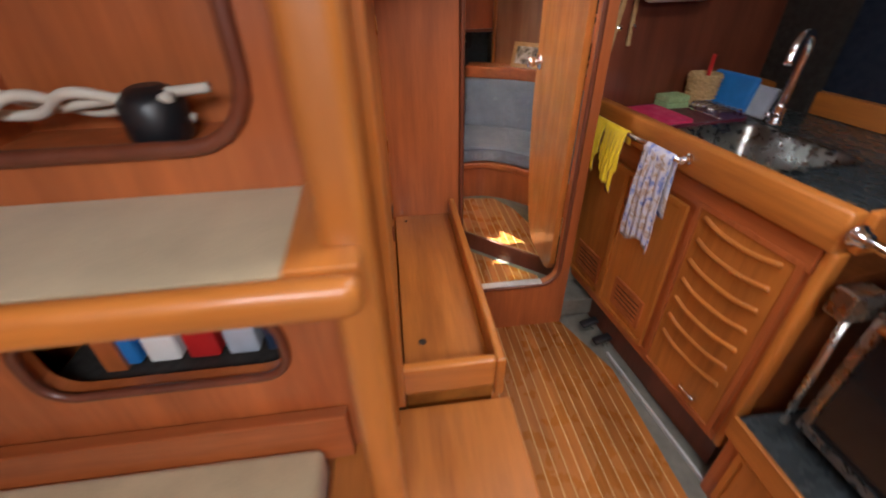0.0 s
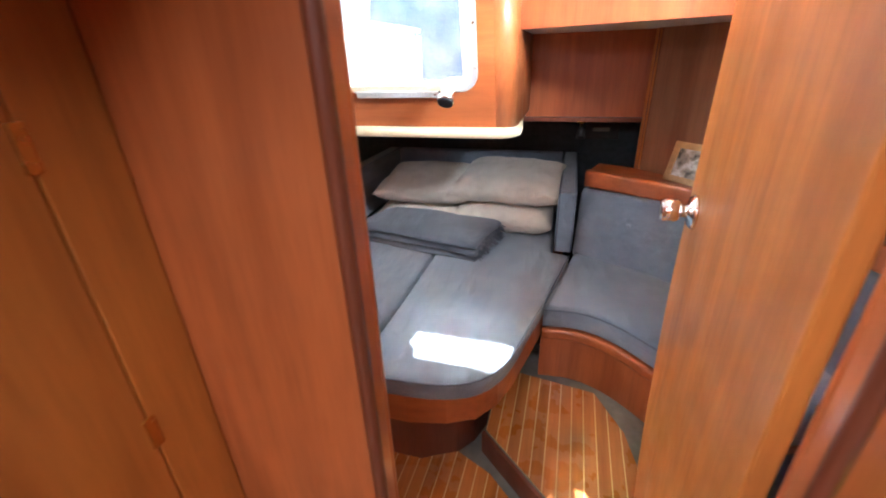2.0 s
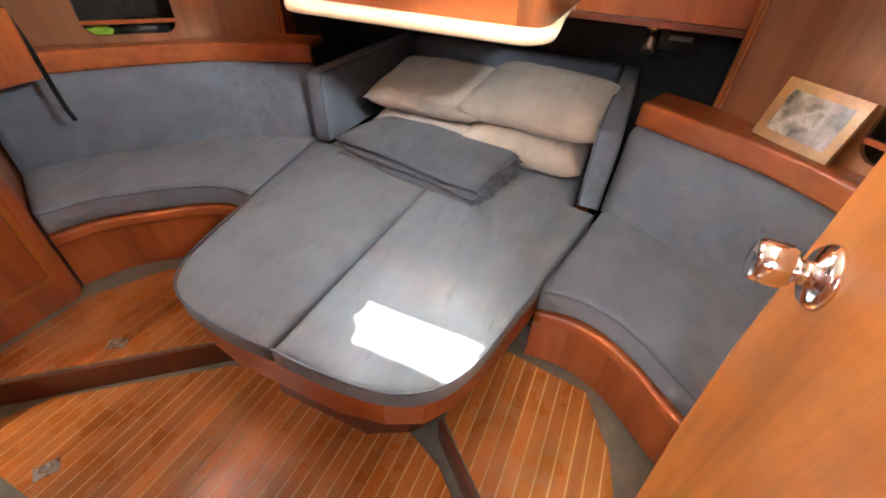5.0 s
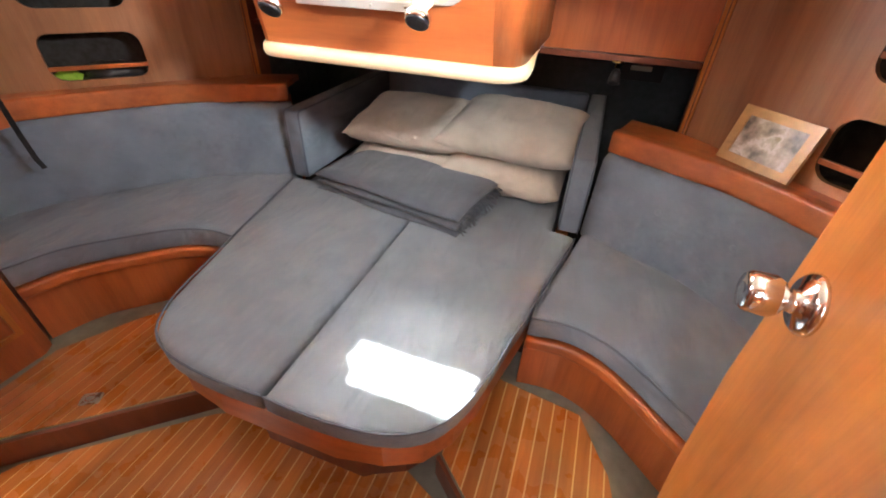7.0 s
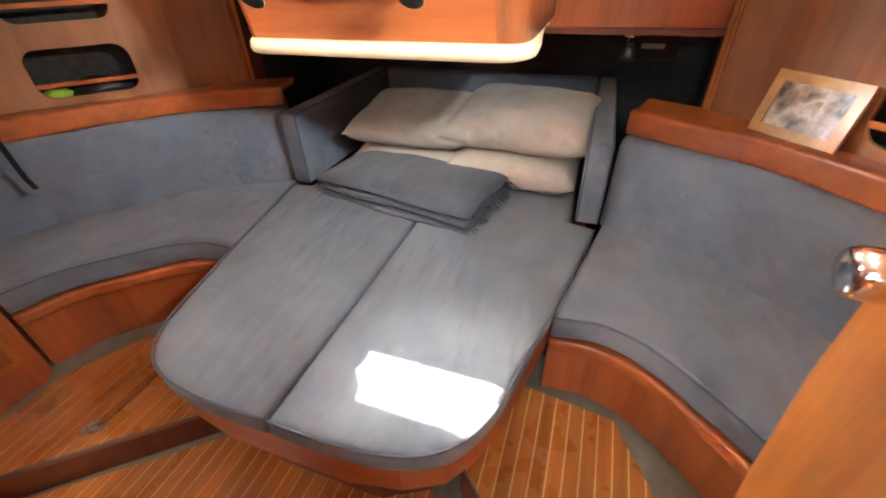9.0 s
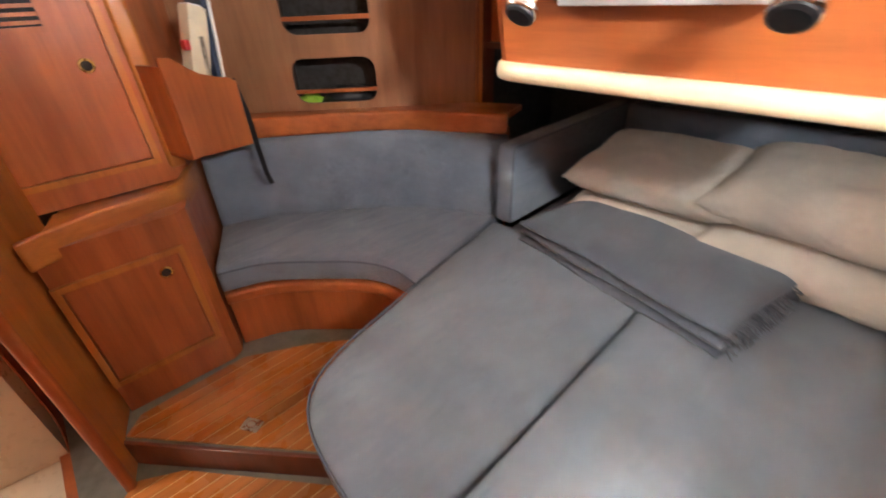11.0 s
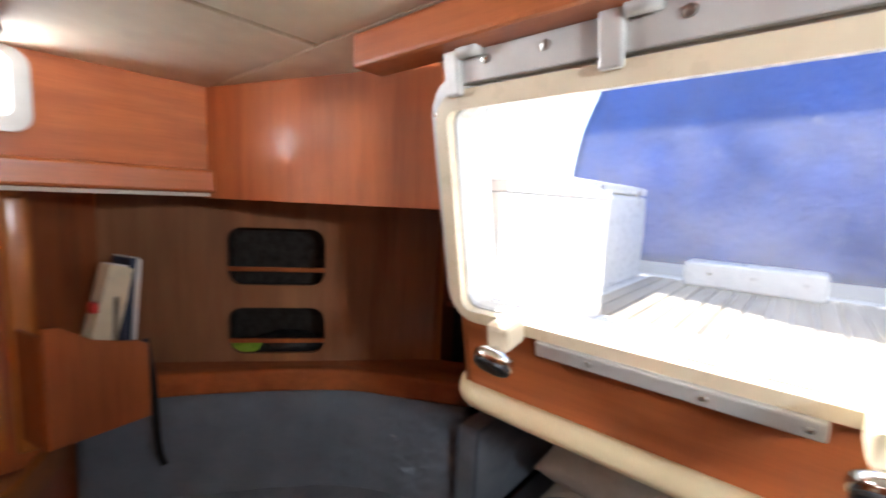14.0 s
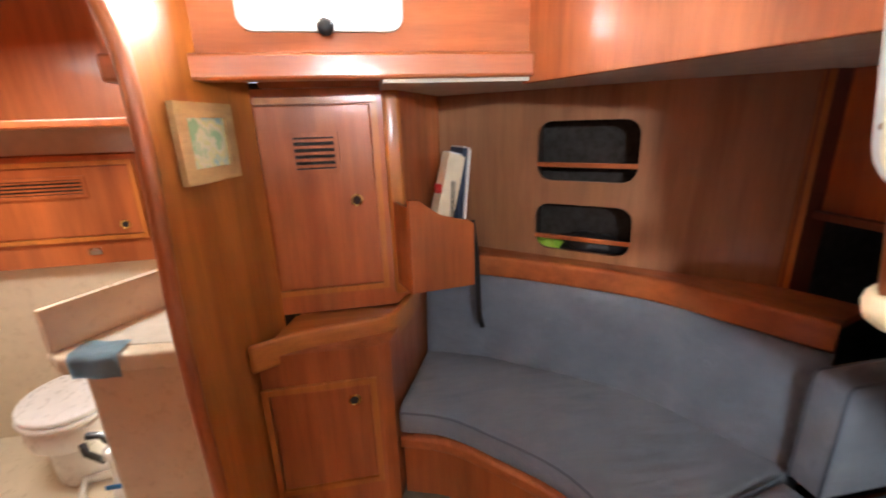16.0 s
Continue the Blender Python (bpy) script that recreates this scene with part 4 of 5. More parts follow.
leaf("rolled_chart", 0.045, 0.062, 1.20, BOOK_CREAM, 15, "rolled cream chart standing in the pocket", "chart", 0.03, 0.055)
leaf("book", 0.135, 0.022, 1.10, BLACK, 4, "dark paperback standing in the pocket", "book")
leaf("book", 0.160, 0.018, 1.20, BOOK_NAVY, 6, "tall navy book leaning in the pocket", "book", 0.03, 0.09)
leaf("book", 0.182, 0.010, 1.195, PAPER, 6, "slim white folder leaning in the pocket", "folder", 0.03, 0.09)
solo("spectacles_case", box((0.112, 0.03, 1.06), (0.13, 0.06, 1.09), 0.005, pkm), RED_PL, "small red pouch among the books", "pouch")
stp = bmesh.new()
sp = [pkm @ Vector(p) for p in ((0.235, 0.03, 0.96), (0.238, 0.005, 0.85), (0.236, -0.006, 0.70), (0.238, -0.012, 0.62), (0.25, -0.012, 0.575))]
for a, b in zip(sp, sp[1:]):
    d = 0.009
    vs = [stp.verts.new(q) for q in (a - Vector((0, d, 0)), a + Vector((0, d, 0)), b + Vector((0, d, 0)), b - Vector((0, d, 0)))]
    stp.faces.new(vs)
bmesh.ops.solidify(stp, geom=stp.faces[:], thickness=0.004)
solo("webbing_strap", stp, BLACK, "black webbing strap hanging from the pocket", "strap")
lm = bmesh.new()
bmesh.ops.create_icosphere(lm, subdivisions=3, radius=0.05)
for v in lm.verts:
    v.co = Vector((v.co.x * 1.1, v.co.y * 0.8, v.co.z * 0.6)) * (1 + 0.3 * noise.noise(v.co * 40))
lm.transform(pm @ Matrix.Translation((0.46, 0.09, 0.80)))
solo("stowed_vest", lm, LIME, "crumpled lime-green fabric stowed in the side locker", "vest", smooth=True)
lm = bmesh.new()
bmesh.ops.create_icosphere(lm, subdivisions=3, radius=0.08)
for v in lm.verts:
    v.co = Vector((v.co.x * 1.5, v.co.y * 0.8, v.co.z * 0.6)) * (1 + 0.35 * noise.noise(v.co * 30))
lm.transform(pm @ Matrix.Translation((0.62, 0.11, 0.805)))
solo("stowed_bag", lm, BLACK, "crumpled dark bag stowed in the side locker", "bag", smooth=True)


# framed pictures
def framed(name, m, w, h, art, frame_mat, label, bar=0.02):
    t = thing(name, m.translation, label, "picture")
    part("frame", holed(rect(0, 0, w, h), [rect(bar, bar, w - bar, h - bar)], 0, 0.016, m), frame_mat, t, "pale wooden frame")
    part("print", box((bar - 0.002, 0.006, bar - 0.002), (w - bar + 0.002, 0.012, h - bar + 0.002), 0, m), art, t)
    part("backing", box((0.004, 0.0165, 0.004), (w - 0.004, 0.02, h - 0.004), 0, m), VOID, t)
    return t


om = Matrix.Translation((-1.04, 1.745, 0)) @ Matrix.Rotation(math.atan2(0.284, -0.958), 4, "Z")
arch = smooth_line([(-0.122, -0.1), (-0.124, 0.36), (-0.130, 0.62), (-0.128, 0.9), (-0.110, 1.18), (-0.108, 1.36), (-0.118, 1.46), (-0.150, 1.53), (-0.21, 1.59), (-0.30, 1.63)], 36)
panel = [(p.x, p.y) for p in arch] + [(-0.30, CEIL_Z - 0.002), (0.30, CEIL_Z - 0.002), (0.30, -0.1)]
solo("wall_bulkhead_outboard", plate(panel, 0.001, 0.019, om), W_GOLD, kind="structure")
solo("trim_head_way", tube([om @ Vector((p.x, 0.009, p.y)) for p in arch], 0.017, 10), W_RED, kind="structure", smooth=True)
framed("wall_picture", om @ Matrix.Translation((-0.042, -0.021, 1.155)), 0.205, 0.182, CHART, W_LIGHT, "small framed sea chart in pale wood on the bulkhead", 0.034)
framed("shelf_picture", sm @ Matrix.Translation((0.19, -0.066, 0.782)) @ Matrix.Rotation(radians(-16), 4, "X"), 0.225, 0.165, PHOTO, W_LIGHT, "framed photograph in pale wood leaning on the shelf", 0.026)

# reading lamp and socket plate in the dark recess
rl = thing("reading_lamp", (0.655, 3.385, 0.98), "small brass swivel reading lamp under the aft panel", "lamp")
part("base", lathe([(0.022, 0), (0.022, 0.006), (0.008, 0.01), (0.008, 0.03)], Matrix.Translation((0.655, 3.385, 0.984)) @ Matrix.Rotation(radians(180), 4, "X"), 16), BRASS, rl, "", True)
part("shade", lathe([(0.010, 0), (0.016, 0.01), (0.022, 0.05), (0.020, 0.05), (0.008, 0.008)], Matrix.Translation((0.655, 3.38, 0.955)) @ Matrix.Rotation(radians(150), 4, "X"), 18), BLACK, rl, "black conical shade", True)
sk = thing("socket_plate", (0.78, 4.07, 0.86), "dark wall plate with two pale switches in the recess", "switch plate")
part("plate", box((0.70, 4.066, 0.78), (0.90, 4.079, 0.94), 0.003), BLACK, sk)
for z in (0.83, 0.895):
    part("switch", box((0.74, 4.055, z), (0.84, 4.066, z + 0.022), 0.002), PALE, sk)

# open cabin door, swung back into the cabin
dm = frame_of((0.860, 1.597), (0.886, 2.165))
dln = 0.568
door_edge = [(0.0, 0.14), (0.03, 0.09), (0.08, 0.07), (0.30, 0.07), (0.37, 0.095), (0.43, 0.17), (0.475, 0.28), (0.51, 0.42), (0.545, 0.60), (dln, 0.80), (dln, 1.50), (dln - 0.02, 1.55), (dln - 0.07, 1.57), (0.0, 1.57)]
door = solo("door_1", plate(door_edge, -0.014, 0.014, dm, 0.004), W_GOLD, "open varnished teak cabin door with a round knob", "door", "structure")
kn_base = dm @ Matrix.Translation((dln - 0.062, 0.014, 0.985))
for side in (1, -1):
    km = dm @ Matrix.Translation((dln - 0.062, 0.014 * side, 0.985)) @ Matrix.Rotation(radians(-90 * side), 4, "X")
    kn = part("door_knob", lathe([(0.036, 0), (0.036, 0.004), (0.030, 0.010), (0.014, 0.013), (0.012, 0.024), (0.020, 0.029), (0.024, 0.036), (0.024, 0.058), (0.020, 0.064), (0.006, 0.065)], km, 28), CHROME, door, "polished chrome door knob", True)
for z in (0.30, 1.32):
    hg = part("hinge", box((-0.022, -0.022, z), (0.03, -0.0145, z + 0.09), 0.002, dm), STEEL, door)
    part("pin", tube([dm @ Vector((-0.012, -0.022, z - 0.004)), dm @ Vector((-0.012, -0.022, z + 0.094))], 0.006, 8), STEEL, hg)

# floor ring pull and ceiling vent
def ring_pull(x, y, z, turn):
    rp = thing("ring_pull", (x, y, z), "chrome flush ring pull set in the planked sole", "ring pull", "ring pulls in the sole")
    rm = Matrix.Translation((x, y, z)) @ Matrix.Rotation(radians(turn), 4, "Z")
    part("plate", prism(round_rect(-0.032, -0.022, 0.032, 0.022, 0.006), 0.0, 0.004, m=rm), STEEL, rp)
    part("ring", tube([rm @ Vector((0.016 * math.cos(a), 0.012 * math.sin(a), 0.006)) for a in [k * math.pi / 8 for k in range(16)]], 0.0025, 6, True), CHROME, rp, "", True)


ring_pull(-0.775, 2.053, 0.006, 30)
ring_pull(-0.627, 1.688, SOLE_Z + 0.006, 60)
cvn = thing("ceiling_vent", (-0.95, 2.13, CEIL_Z), "round black ceiling vent with a chrome boss", "vent")
vm = Matrix.Translation((-0.95, 2.13, CEIL_Z)) @ Matrix.Rotation(radians(180), 4, "X")
part("ring", lathe([(0.072, 0.0), (0.085, 0.004), (0.09, 0.018), (0.08, 0.03), (0.066, 0.03), (0.062, 0.012), (0.060, 0.001)], vm, 32), BLACK, cvn, "", True)
part("boss", lathe([(0.055, 0.001), (0.05, 0.016), (0.02, 0.026), (0.003, 0.027)], vm, 28), GREY_PL, cvn, "", True)

# ---------------------------------------------------------------- toilet room through the oval way
hx = -2.0
solo("wall_head_outer", box((hx - 0.04, -0.3, -0.24), (hx, BULK_Y0, 0.72)), IVORY, kind="structure")
solo("wall_head_upper", box((hx - 0.02, -0.3, 0.72), (hx + 0.0, BULK_Y0, 1.9)), W_RED, kind="structure")
solo("wall_head_front", box((-2.05, 0.25, -0.24), (-1.09, 0.28, 0.75)), IVORY, kind="structure")
solo("wall_head_front_upper", box((-2.05, 0.25, 0.75), (-1.09, 0.28, 1.92)), W_RED, kind="structure")
solo("wall_head_back", box((-1.09, 0.79, -0.24), (0.05, 0.82, 1.92)), W_RED, kind="structure")
solo("wall_chart_side", box((-1.09, -1.9, -0.24), (-1.055, 0.79, 1.92)), W_RED, kind="structure")
solo("wall_head_inner", box((-0.5, 0.66, -0.24), (-0.46, BULK_Y0, 1.9)), W_RED, kind="structure")
solo("floor_head", box((hx, 0.28, PASSAGE_Z), (-0.5, BULK_Y0, -0.12)), IVORY, kind="structure")
solo("shelf_head", box((hx, 0.28, 1.30), (-1.72, BULK_Y0, 1.33), 0.006), W_RED, kind="structure")
solo("trim_head_panel", box((hx + 0.001, 0.28, 1.20), (hx + 0.012, BULK_Y0, 1.30)), PALE, kind="structure")
hc = thing("head_locker", (hx, 1.1, 0.74), "dark teak toilet-room locker with a louvred door", "locker")
part("body", box((hx + 0.001, 0.285, 0.73), (hx + 0.05, BULK_Y0 - 0.002, 1.195), 0.003), W_RED, hc)
panel_door("door", hc, hx + 0.05, 0.45, 1.16, 0.86, 1.15, W_RED, (1.10, 0.90), (0.60, 0.98, 1.04, 1.10, 4))
part("catch", box((hx + 0.051, 0.93, 0.775), (hx + 0.062, 0.975, 0.805), 0.003), STEEL, hc)
part("catch", box((hx + 0.051, 1.28, 0.78), (hx + 0.06, 1.31, 0.83), 0.004), BLACK, hc)

wb = thing("washbasin_cabinet", (-1.45, 1.38, -0.12), "ivory moulded washbasin cabinet with a triangular basin", "washbasin")
basin = [(-1.27, 1.16), (-1.22, 1.22), (-1.19, BULK_Y0 - 0.004), (-1.78, BULK_Y0 - 0.004), (-1.60, 1.36)]
part("body", prism([(-1.30, 1.22), (-1.25, 1.26), (-1.22, 1.57), (-1.70, 1.57), (-1.56, 1.40)], -0.12, 0.60, 0.01), IVORY, wb)
part("rim", prism(basin, 0.60, 0.66, 0.012), IVORY, wb, "rounded basin rim", True)
part("splashback", prism([(-1.26, 1.17), (-1.60, 1.37), (-1.78, BULK_Y0 - 0.004), (-1.72, BULK_Y0 - 0.004), (-1.56, 1.385), (-1.25, 1.19)], 0.661, 0.80, 0.006), IVORY, wb)
part("bowl", prism([(-1.27, 1.26), (-1.24, 1.55), (-1.62, 1.55), (-1.53, 1.41)], 0.655, 0.663, 0.003), PALE, wb)
wd = part("door", plate(round_rect(0.02, 0.0, 0.24, 0.50, 0.02), -0.012, -0.001, frame_of((-1.302, 1.255), (-1.235, 1.56)) @ Matrix.Translation((0, 0, 0.0)), 0.004), IVORY, wb)
part("finger_hole", box((0.06, -0.016, 0.42), (0.085, -0.0125, 0.44), 0.001, frame_of((-1.302, 1.255), (-1.235, 1.56))), VOID, wd)
part("sticker", box((0.035, -0.0145, 0.455), (0.115, -0.0125, 0.482), 0.001, frame_of((-1.302, 1.255), (-1.235, 1.56))), ORANGE, wd, "faded peach sticker")
part("tap", lathe([(0.018, 0), (0.016, 0.02), (0.026, 0.03), (0.026, 0.05), (0.01, 0.058)], Matrix.Translation((-1.36, 1.54, 0.80)), 18), CHROME, wb, "", True)
fl = bmesh.new()
vs = {}
for i in range(13):
    for j in range(11):
        u, v = i / 12, j / 10
        y = 1.25 + 0.14 * u
        d = 0.004 * math.sin(u * 9 + v * 3)
        if v < 0.55:
            p = (-1.30 + 0.09 * v / 0.55 + 0.025 * u, y, 0.668 + d * 0.5)
        else:
            k = (v - 0.55) / 0.45
            p = (-1.208 + 0.022 * u + d, y, 0.664 - 0.07 * k)
        vs[i, j] = fl.verts.new(p)
for i in range(12):
    for j in range(10):
        fl.faces.new((vs[i, j], vs[i + 1, j], vs[i + 1, j + 1], vs[i, j + 1]))
bmesh.ops.solidify(fl, geom=fl.faces[:], thickness=0.004)
solo("face_cloth", fl, SKYBLUE, "light blue cloth draped over the basin rim", "cloth", smooth=True)

tl = thing("marine_toilet", (-1.72, 0.98, -0.12), "white marine toilet with closed lid and hand pump", "toilet")


def egg(rx, ry, n=28):
    return [(rx * math.cos(2 * math.pi * k / n), ry * math.sin(2 * math.pi * k / n) * (1.0 if math.sin(2 * math.pi * k / n) > 0 else 0.85)) for k in range(n)]


tm = Matrix.Translation((-1.74, 0.85, 0)) @ Matrix.Rotation(radians(-70), 4, "Z")
part("base", prism(egg(0.13, 0.16), -0.12, 0.08, 0.02, m=tm), WHITE, tl, "", True)
part("bowl", prism(egg(0.18, 0.22), 0.082, 0.20, 0.03, m=tm), WHITE, tl, "", True)
part("seat", prism(egg(0.19, 0.235), 0.202, 0.222, 0.008, m=tm), WHITE, tl, "", True)
part("lid", prism(egg(0.185, 0.23), 0.224, 0.246, 0.008, m=tm), WHITE, tl, "closed white lid", True)
pu = part("pump", lathe([(0.05, 0), (0.05, 0.05), (0.036, 0.06), (0.034, 0.2), (0.042, 0.21), (0.042, 0.24), (0.015, 0.26)], Matrix.Translation((-1.50, 1.10, -0.12)), 18), WHITE, tl, "white hand pump", True)
part("handle", tube([(-1.50, 1.10, 0.13), (-1.49, 1.07, 0.19), (-1.48, 1.03, 0.20)], 0.014, 10), BLACK, pu, "black grip", True)
part("lever", tube([(-1.53, 1.03, 0.04), (-1.51, 0.99, 0.10), (-1.52, 0.98, 0.14)], 0.013, 10), BLACK, pu, "black valve lever", True)
part("badge", box((-1.452, 1.06, -0.03), (-1.447, 1.12, -0.01), 0.001), BLUE_PL, pu)
solo("floor_hose", tube([(-1.42, 1.05, -0.10), (-1.46, 0.95, -0.09), (-1.58, 0.9, -0.08), (-1.62, 1.05, -0.09)], 0.018, 10), PALE, "pale flexible hose by the toilet base", "hose", smooth=True)

# ---------------------------------------------------------------- passage: wardrobe side and trough bench
solo("wall_wardrobe", box((0.05, 0.62, PASSAGE_Z), (0.085, BULK_Y0, 1.9)), W_GOLD, kind="structure")
wr = thing("wardrobe", (0.09, 1.0, 0.5), "tall varnished teak wardrobe front with plain doors", "wardrobe")
part("header", box((0.086, 0.62, 1.382), (0.13, BULK_Y0 - 0.002, 1.46), 0.006), W_GOLDY, wr, "projecting header rail")
part("header_shelf", box((0.086, 0.62, 1.50), (0.36, BULK_Y0 - 0.002, 1.53), 0.004), W_GOLDY, wr)
part("stile", box((0.086, 1.455, 0.50), (0.104, BULK_Y0 - 0.002, 1.381), 0.002), W_GOLD, wr)
part("stile", box((0.086, 0.62, 0.50), (0.104, 0.70, 1.381), 0.002), W_GOLD, wr)
part("plinth", box((0.086, 0.70, 0.50), (0.102, 1.455, 0.602), 0.003), W_GOLDY, wr)
for y0, y1, hy in ((0.702, 1.112, 1.046), (1.116, 1.453, 1.176)):
    d = part("door", box((0.086, y0, 0.606), (0.103, y1, 1.372), 0.003), W_GOLD, wr)
    part("finger_ring", lathe([(0.024, 0), (0.024, 0.003), (0.019, 0.005), (0.016, 0.001)], Matrix.Translation((0.103, hy, 0.724)) @ Matrix.Rotation(radians(90), 4, "Y"), 22), W_DARK, d, "dark turned finger ring", True)
    part("finger_hole", lathe([(0.0165, 0.001), (0.002, 0.002)], Matrix.Translation((0.1035, hy, 0.724)) @ Matrix.Rotation(radians(90), 4, "Y"), 18), VOID, d)
for z in (0.82, 1.20):
    part("hinge", box((0.1035, 1.446, z), (0.107, 1.46, z + 0.05), 0.001), BRASS, wr)

bn = thing("trough_bench", (0.22, 1.12, PASSAGE_Z), "teak bench with a raised fiddle rim along the passage", "bench")
part("body", box((0.105, 0.70, PASSAGE_Z), (0.335, BULK_Y0 - 0.002, 0.494), 0.003), W_GOLDY, bn)
part("top", box((0.108, 0.70, 0.495), (0.331, BULK_Y0 - 0.003, 0.502), 0.001), W_GOLDY, bn)
part("fiddle", box((0.332, 0.666, 0.44), (0.356, BULK_Y0 - 0.002, 0.572), 0.006), W_GOLDY, bn)
part("fiddle", box((0.088, 0.666, 0.48), (0.331, 0.692, 0.572), 0.006), W_GOLDX, bn)
part("finger_hole", lathe([(0.012, 0.0), (0.010, 0.0012), (0.002, 0.0012)], Matrix.Translation((0.16, 0.82, 0.5025)), 16), VOID, bn)
part("finger_hole", lathe([(0.007, 0.0), (0.006, 0.0012), (0.002, 0.0012)], Matrix.Translation((0.15, 1.50, 0.5025)), 16), VOID, bn)
sb = thing("step_box", (0.22, 0.4, PASSAGE_Z), "low teak step box before the bench", "step")
part("body", box((-0.06, 0.30, PASSAGE_Z), (0.368, 0.664, 0.415), 0.004), W_GOLDX, sb)
part("top", box((-0.07, 0.295, 0.4155), (0.374, 0.665, 0.432), 0.005), W_GOLDY, sb)

# ---------------------------------------------------------------- chart table side of the saloon
TABZ = 1.10
solo("wall_chart_back", holed(rect(-1.054, PASSAGE_Z, 0.05, 1.92), [round_rect(-0.95, 1.165, -0.055, 1.52, 0.09), round_rect(-0.56, 0.70, -0.11, 0.86, 0.06)], 0.585, 0.62), W_RED, kind="structure")
# upper locker lined in wood, low one near-black to paint its shade
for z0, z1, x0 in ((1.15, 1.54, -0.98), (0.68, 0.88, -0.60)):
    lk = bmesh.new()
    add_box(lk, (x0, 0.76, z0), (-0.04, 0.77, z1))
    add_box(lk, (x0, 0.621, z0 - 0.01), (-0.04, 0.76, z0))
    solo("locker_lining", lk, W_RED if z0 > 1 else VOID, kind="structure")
solo("trim_locker_opening", tube([(x, 0.583, z) for x, z in round_rect(-0.95, 1.165, -0.055, 1.52, 0.09)], 0.012, 8, True), W_DARK, kind="structure", smooth=True)
solo("trim_locker_opening_low", tube([(x, 0.583, z) for x, z in round_rect(-0.56, 0.70, -0.11, 0.86, 0.06)], 0.01, 8, True), W_DARK, kind="structure", smooth=True)
ct = thing("chart_table", (-0.4, 0.45, TABZ), "chart table with a beige vinyl top and teak edging", "table")
part("board", box((-1.05, 0.345, 1.062), (0.07, 0.583, 1.094), 0.004), W_GOLDX, ct)
part("top", prism([(-1.05, 0.362), (0.0, 0.362), (-0.01, 0.583), (-1.05, 0.583)], 1.0945, 1.10), VINYL, ct, "beige vinyl writing top")
part("edging", box((-1.05, 0.325, 1.058), (0.082, 0.360, 1.106), 0.016, seg=3), W_GOLDX, ct, "rounded teak edging", True)
part("edging", prism([(0.001, 0.361), (0.082, 0.361), (0.06, 0.583), (-0.008, 0.583)], 1.0945, 1.107, 0.004), W_GOLDY, ct)
solo("post_chart_table", box((0.035, 0.40, PASSAGE_Z), (0.092, 0.46, 1.92), 0.014, seg=3), W_GOLD, kind="structure", smooth=True)
solo("panel_chart_end", box((0.045, 0.461, PASSAGE_Z), (0.08, 0.584, 1.92), 0.006), W_GOLD, kind="structure")
qb = thing("quarter_berth", (-0.5, 0.2, PASSAGE_Z), "beige upholstered quarter berth under the chart table", "berth")
part("base", box((-1.05, 0.1, PASSAGE_Z), (-0.07, 0.584, 0.40), 0.004), W_RED, qb)
part("mattress", box((-1.05, 0.11, 0.402), (-0.08, 0.55, 0.50), 0.02, seg=3), VINYL, qb, "", True)
part("back_rail", box((-1.05, 0.552, 0.44), (-0.02, 0.583, 0.585), 0.004), W_REDX, qb)
cab = bmesh.new()
rnd = random.Random(5)
for k in range(3):
    pts = [(-0.60 + 0.11 * i + rnd.uniform(-0.03, 0.03), 0.66 + rnd.uniform(-0.02, 0.04), 1.17 + abs(math.sin(i * 1.3 + k)) * 0.06) for i in range(5)]
    L = smooth_line(pts, 40)
    tube([tuple(p) for p in L], 0.008, 8, bm=cab)
solo("cable_coil", cab, PALE, "loose loops of white cable in the open locker", "cable", smooth=True)
ow = thing("instrument", (-0.24, 0.68, 1.15), "dark grey instrument housing in the open locker", "instrument")
part("housing", lathe([(0.04, 0), (0.045, 0.01), (0.045, 0.06), (0.03, 0.075)], Matrix.Translation((-0.22, 0.68, 1.15)), 20), BLACK, ow, "", True)
part("lens", lathe([(0.03, 0.0755), (0.02, 0.08), (0.003, 0.081)], Matrix.Translation((-0.22, 0.68, 1.15)), 20), BLACK, ow)
for i, (mt, lb) in enumerate(((BLUE_PL, "blue packet"), (PAPER, "white packet"), (RED_PL, "red packet"), (GREY_PL, "grey packet"), (BOOK_NAVY, "navy packet"))):
    solo("stowed_packet", box((-0.50 + i * 0.08, 0.67, 0.681), (-0.435 + i * 0.08, 0.75, 0.775 - 0.02 * (i % 2)), 0.008), mt, lb + " stowed in the low side locker", "packet", group="stowed packets")

# ---------------------------------------------------------------- galley
GX = 1.11
gu = thing("galley_unit", (1.5, 1.25, PASSAGE_Z), "teak galley unit with louvred doors and a sliding slatted front", "kitchen cabinet")
part("carcass", box((GX + 0.012, 0.72, -0.04), (1.975, 1.775, 0.655)), W_RED, gu)
part("backing", box((GX + 0.012, 0.72, 0.656), (GX + 0.024, 1.775, 0.779)), W_RED, gu)
part("plinth", box((GX + 0.05, 0.72, PASSAGE_Z), (1.975, 1.775, -0.041)), W_DARK, gu)
part("skirt", box((GX + 0.004, 0.72, -0.045), (GX + 0.0115, 1.775, 0.0), 0.002), W_REDY, gu)
part("corner_post", box((GX - 0.004, 0.685, -0.04), (GX + 0.05, 0.719, 0.78), 0.012, seg=3), W_GOLD, gu, "", True)
part("fascia", box((GX - 0.004, 0.72, 0.70), (GX + 0.0115, 1.775, 0.779), 0.002), W_REDY, gu)
d1 = panel_door("door", gu, GX + 0.011, 1.165, 1.455, 0.02, 0.655, W_GOLD, None, (1.20, 1.365, 0.075, 0.19, 5), "", -1)
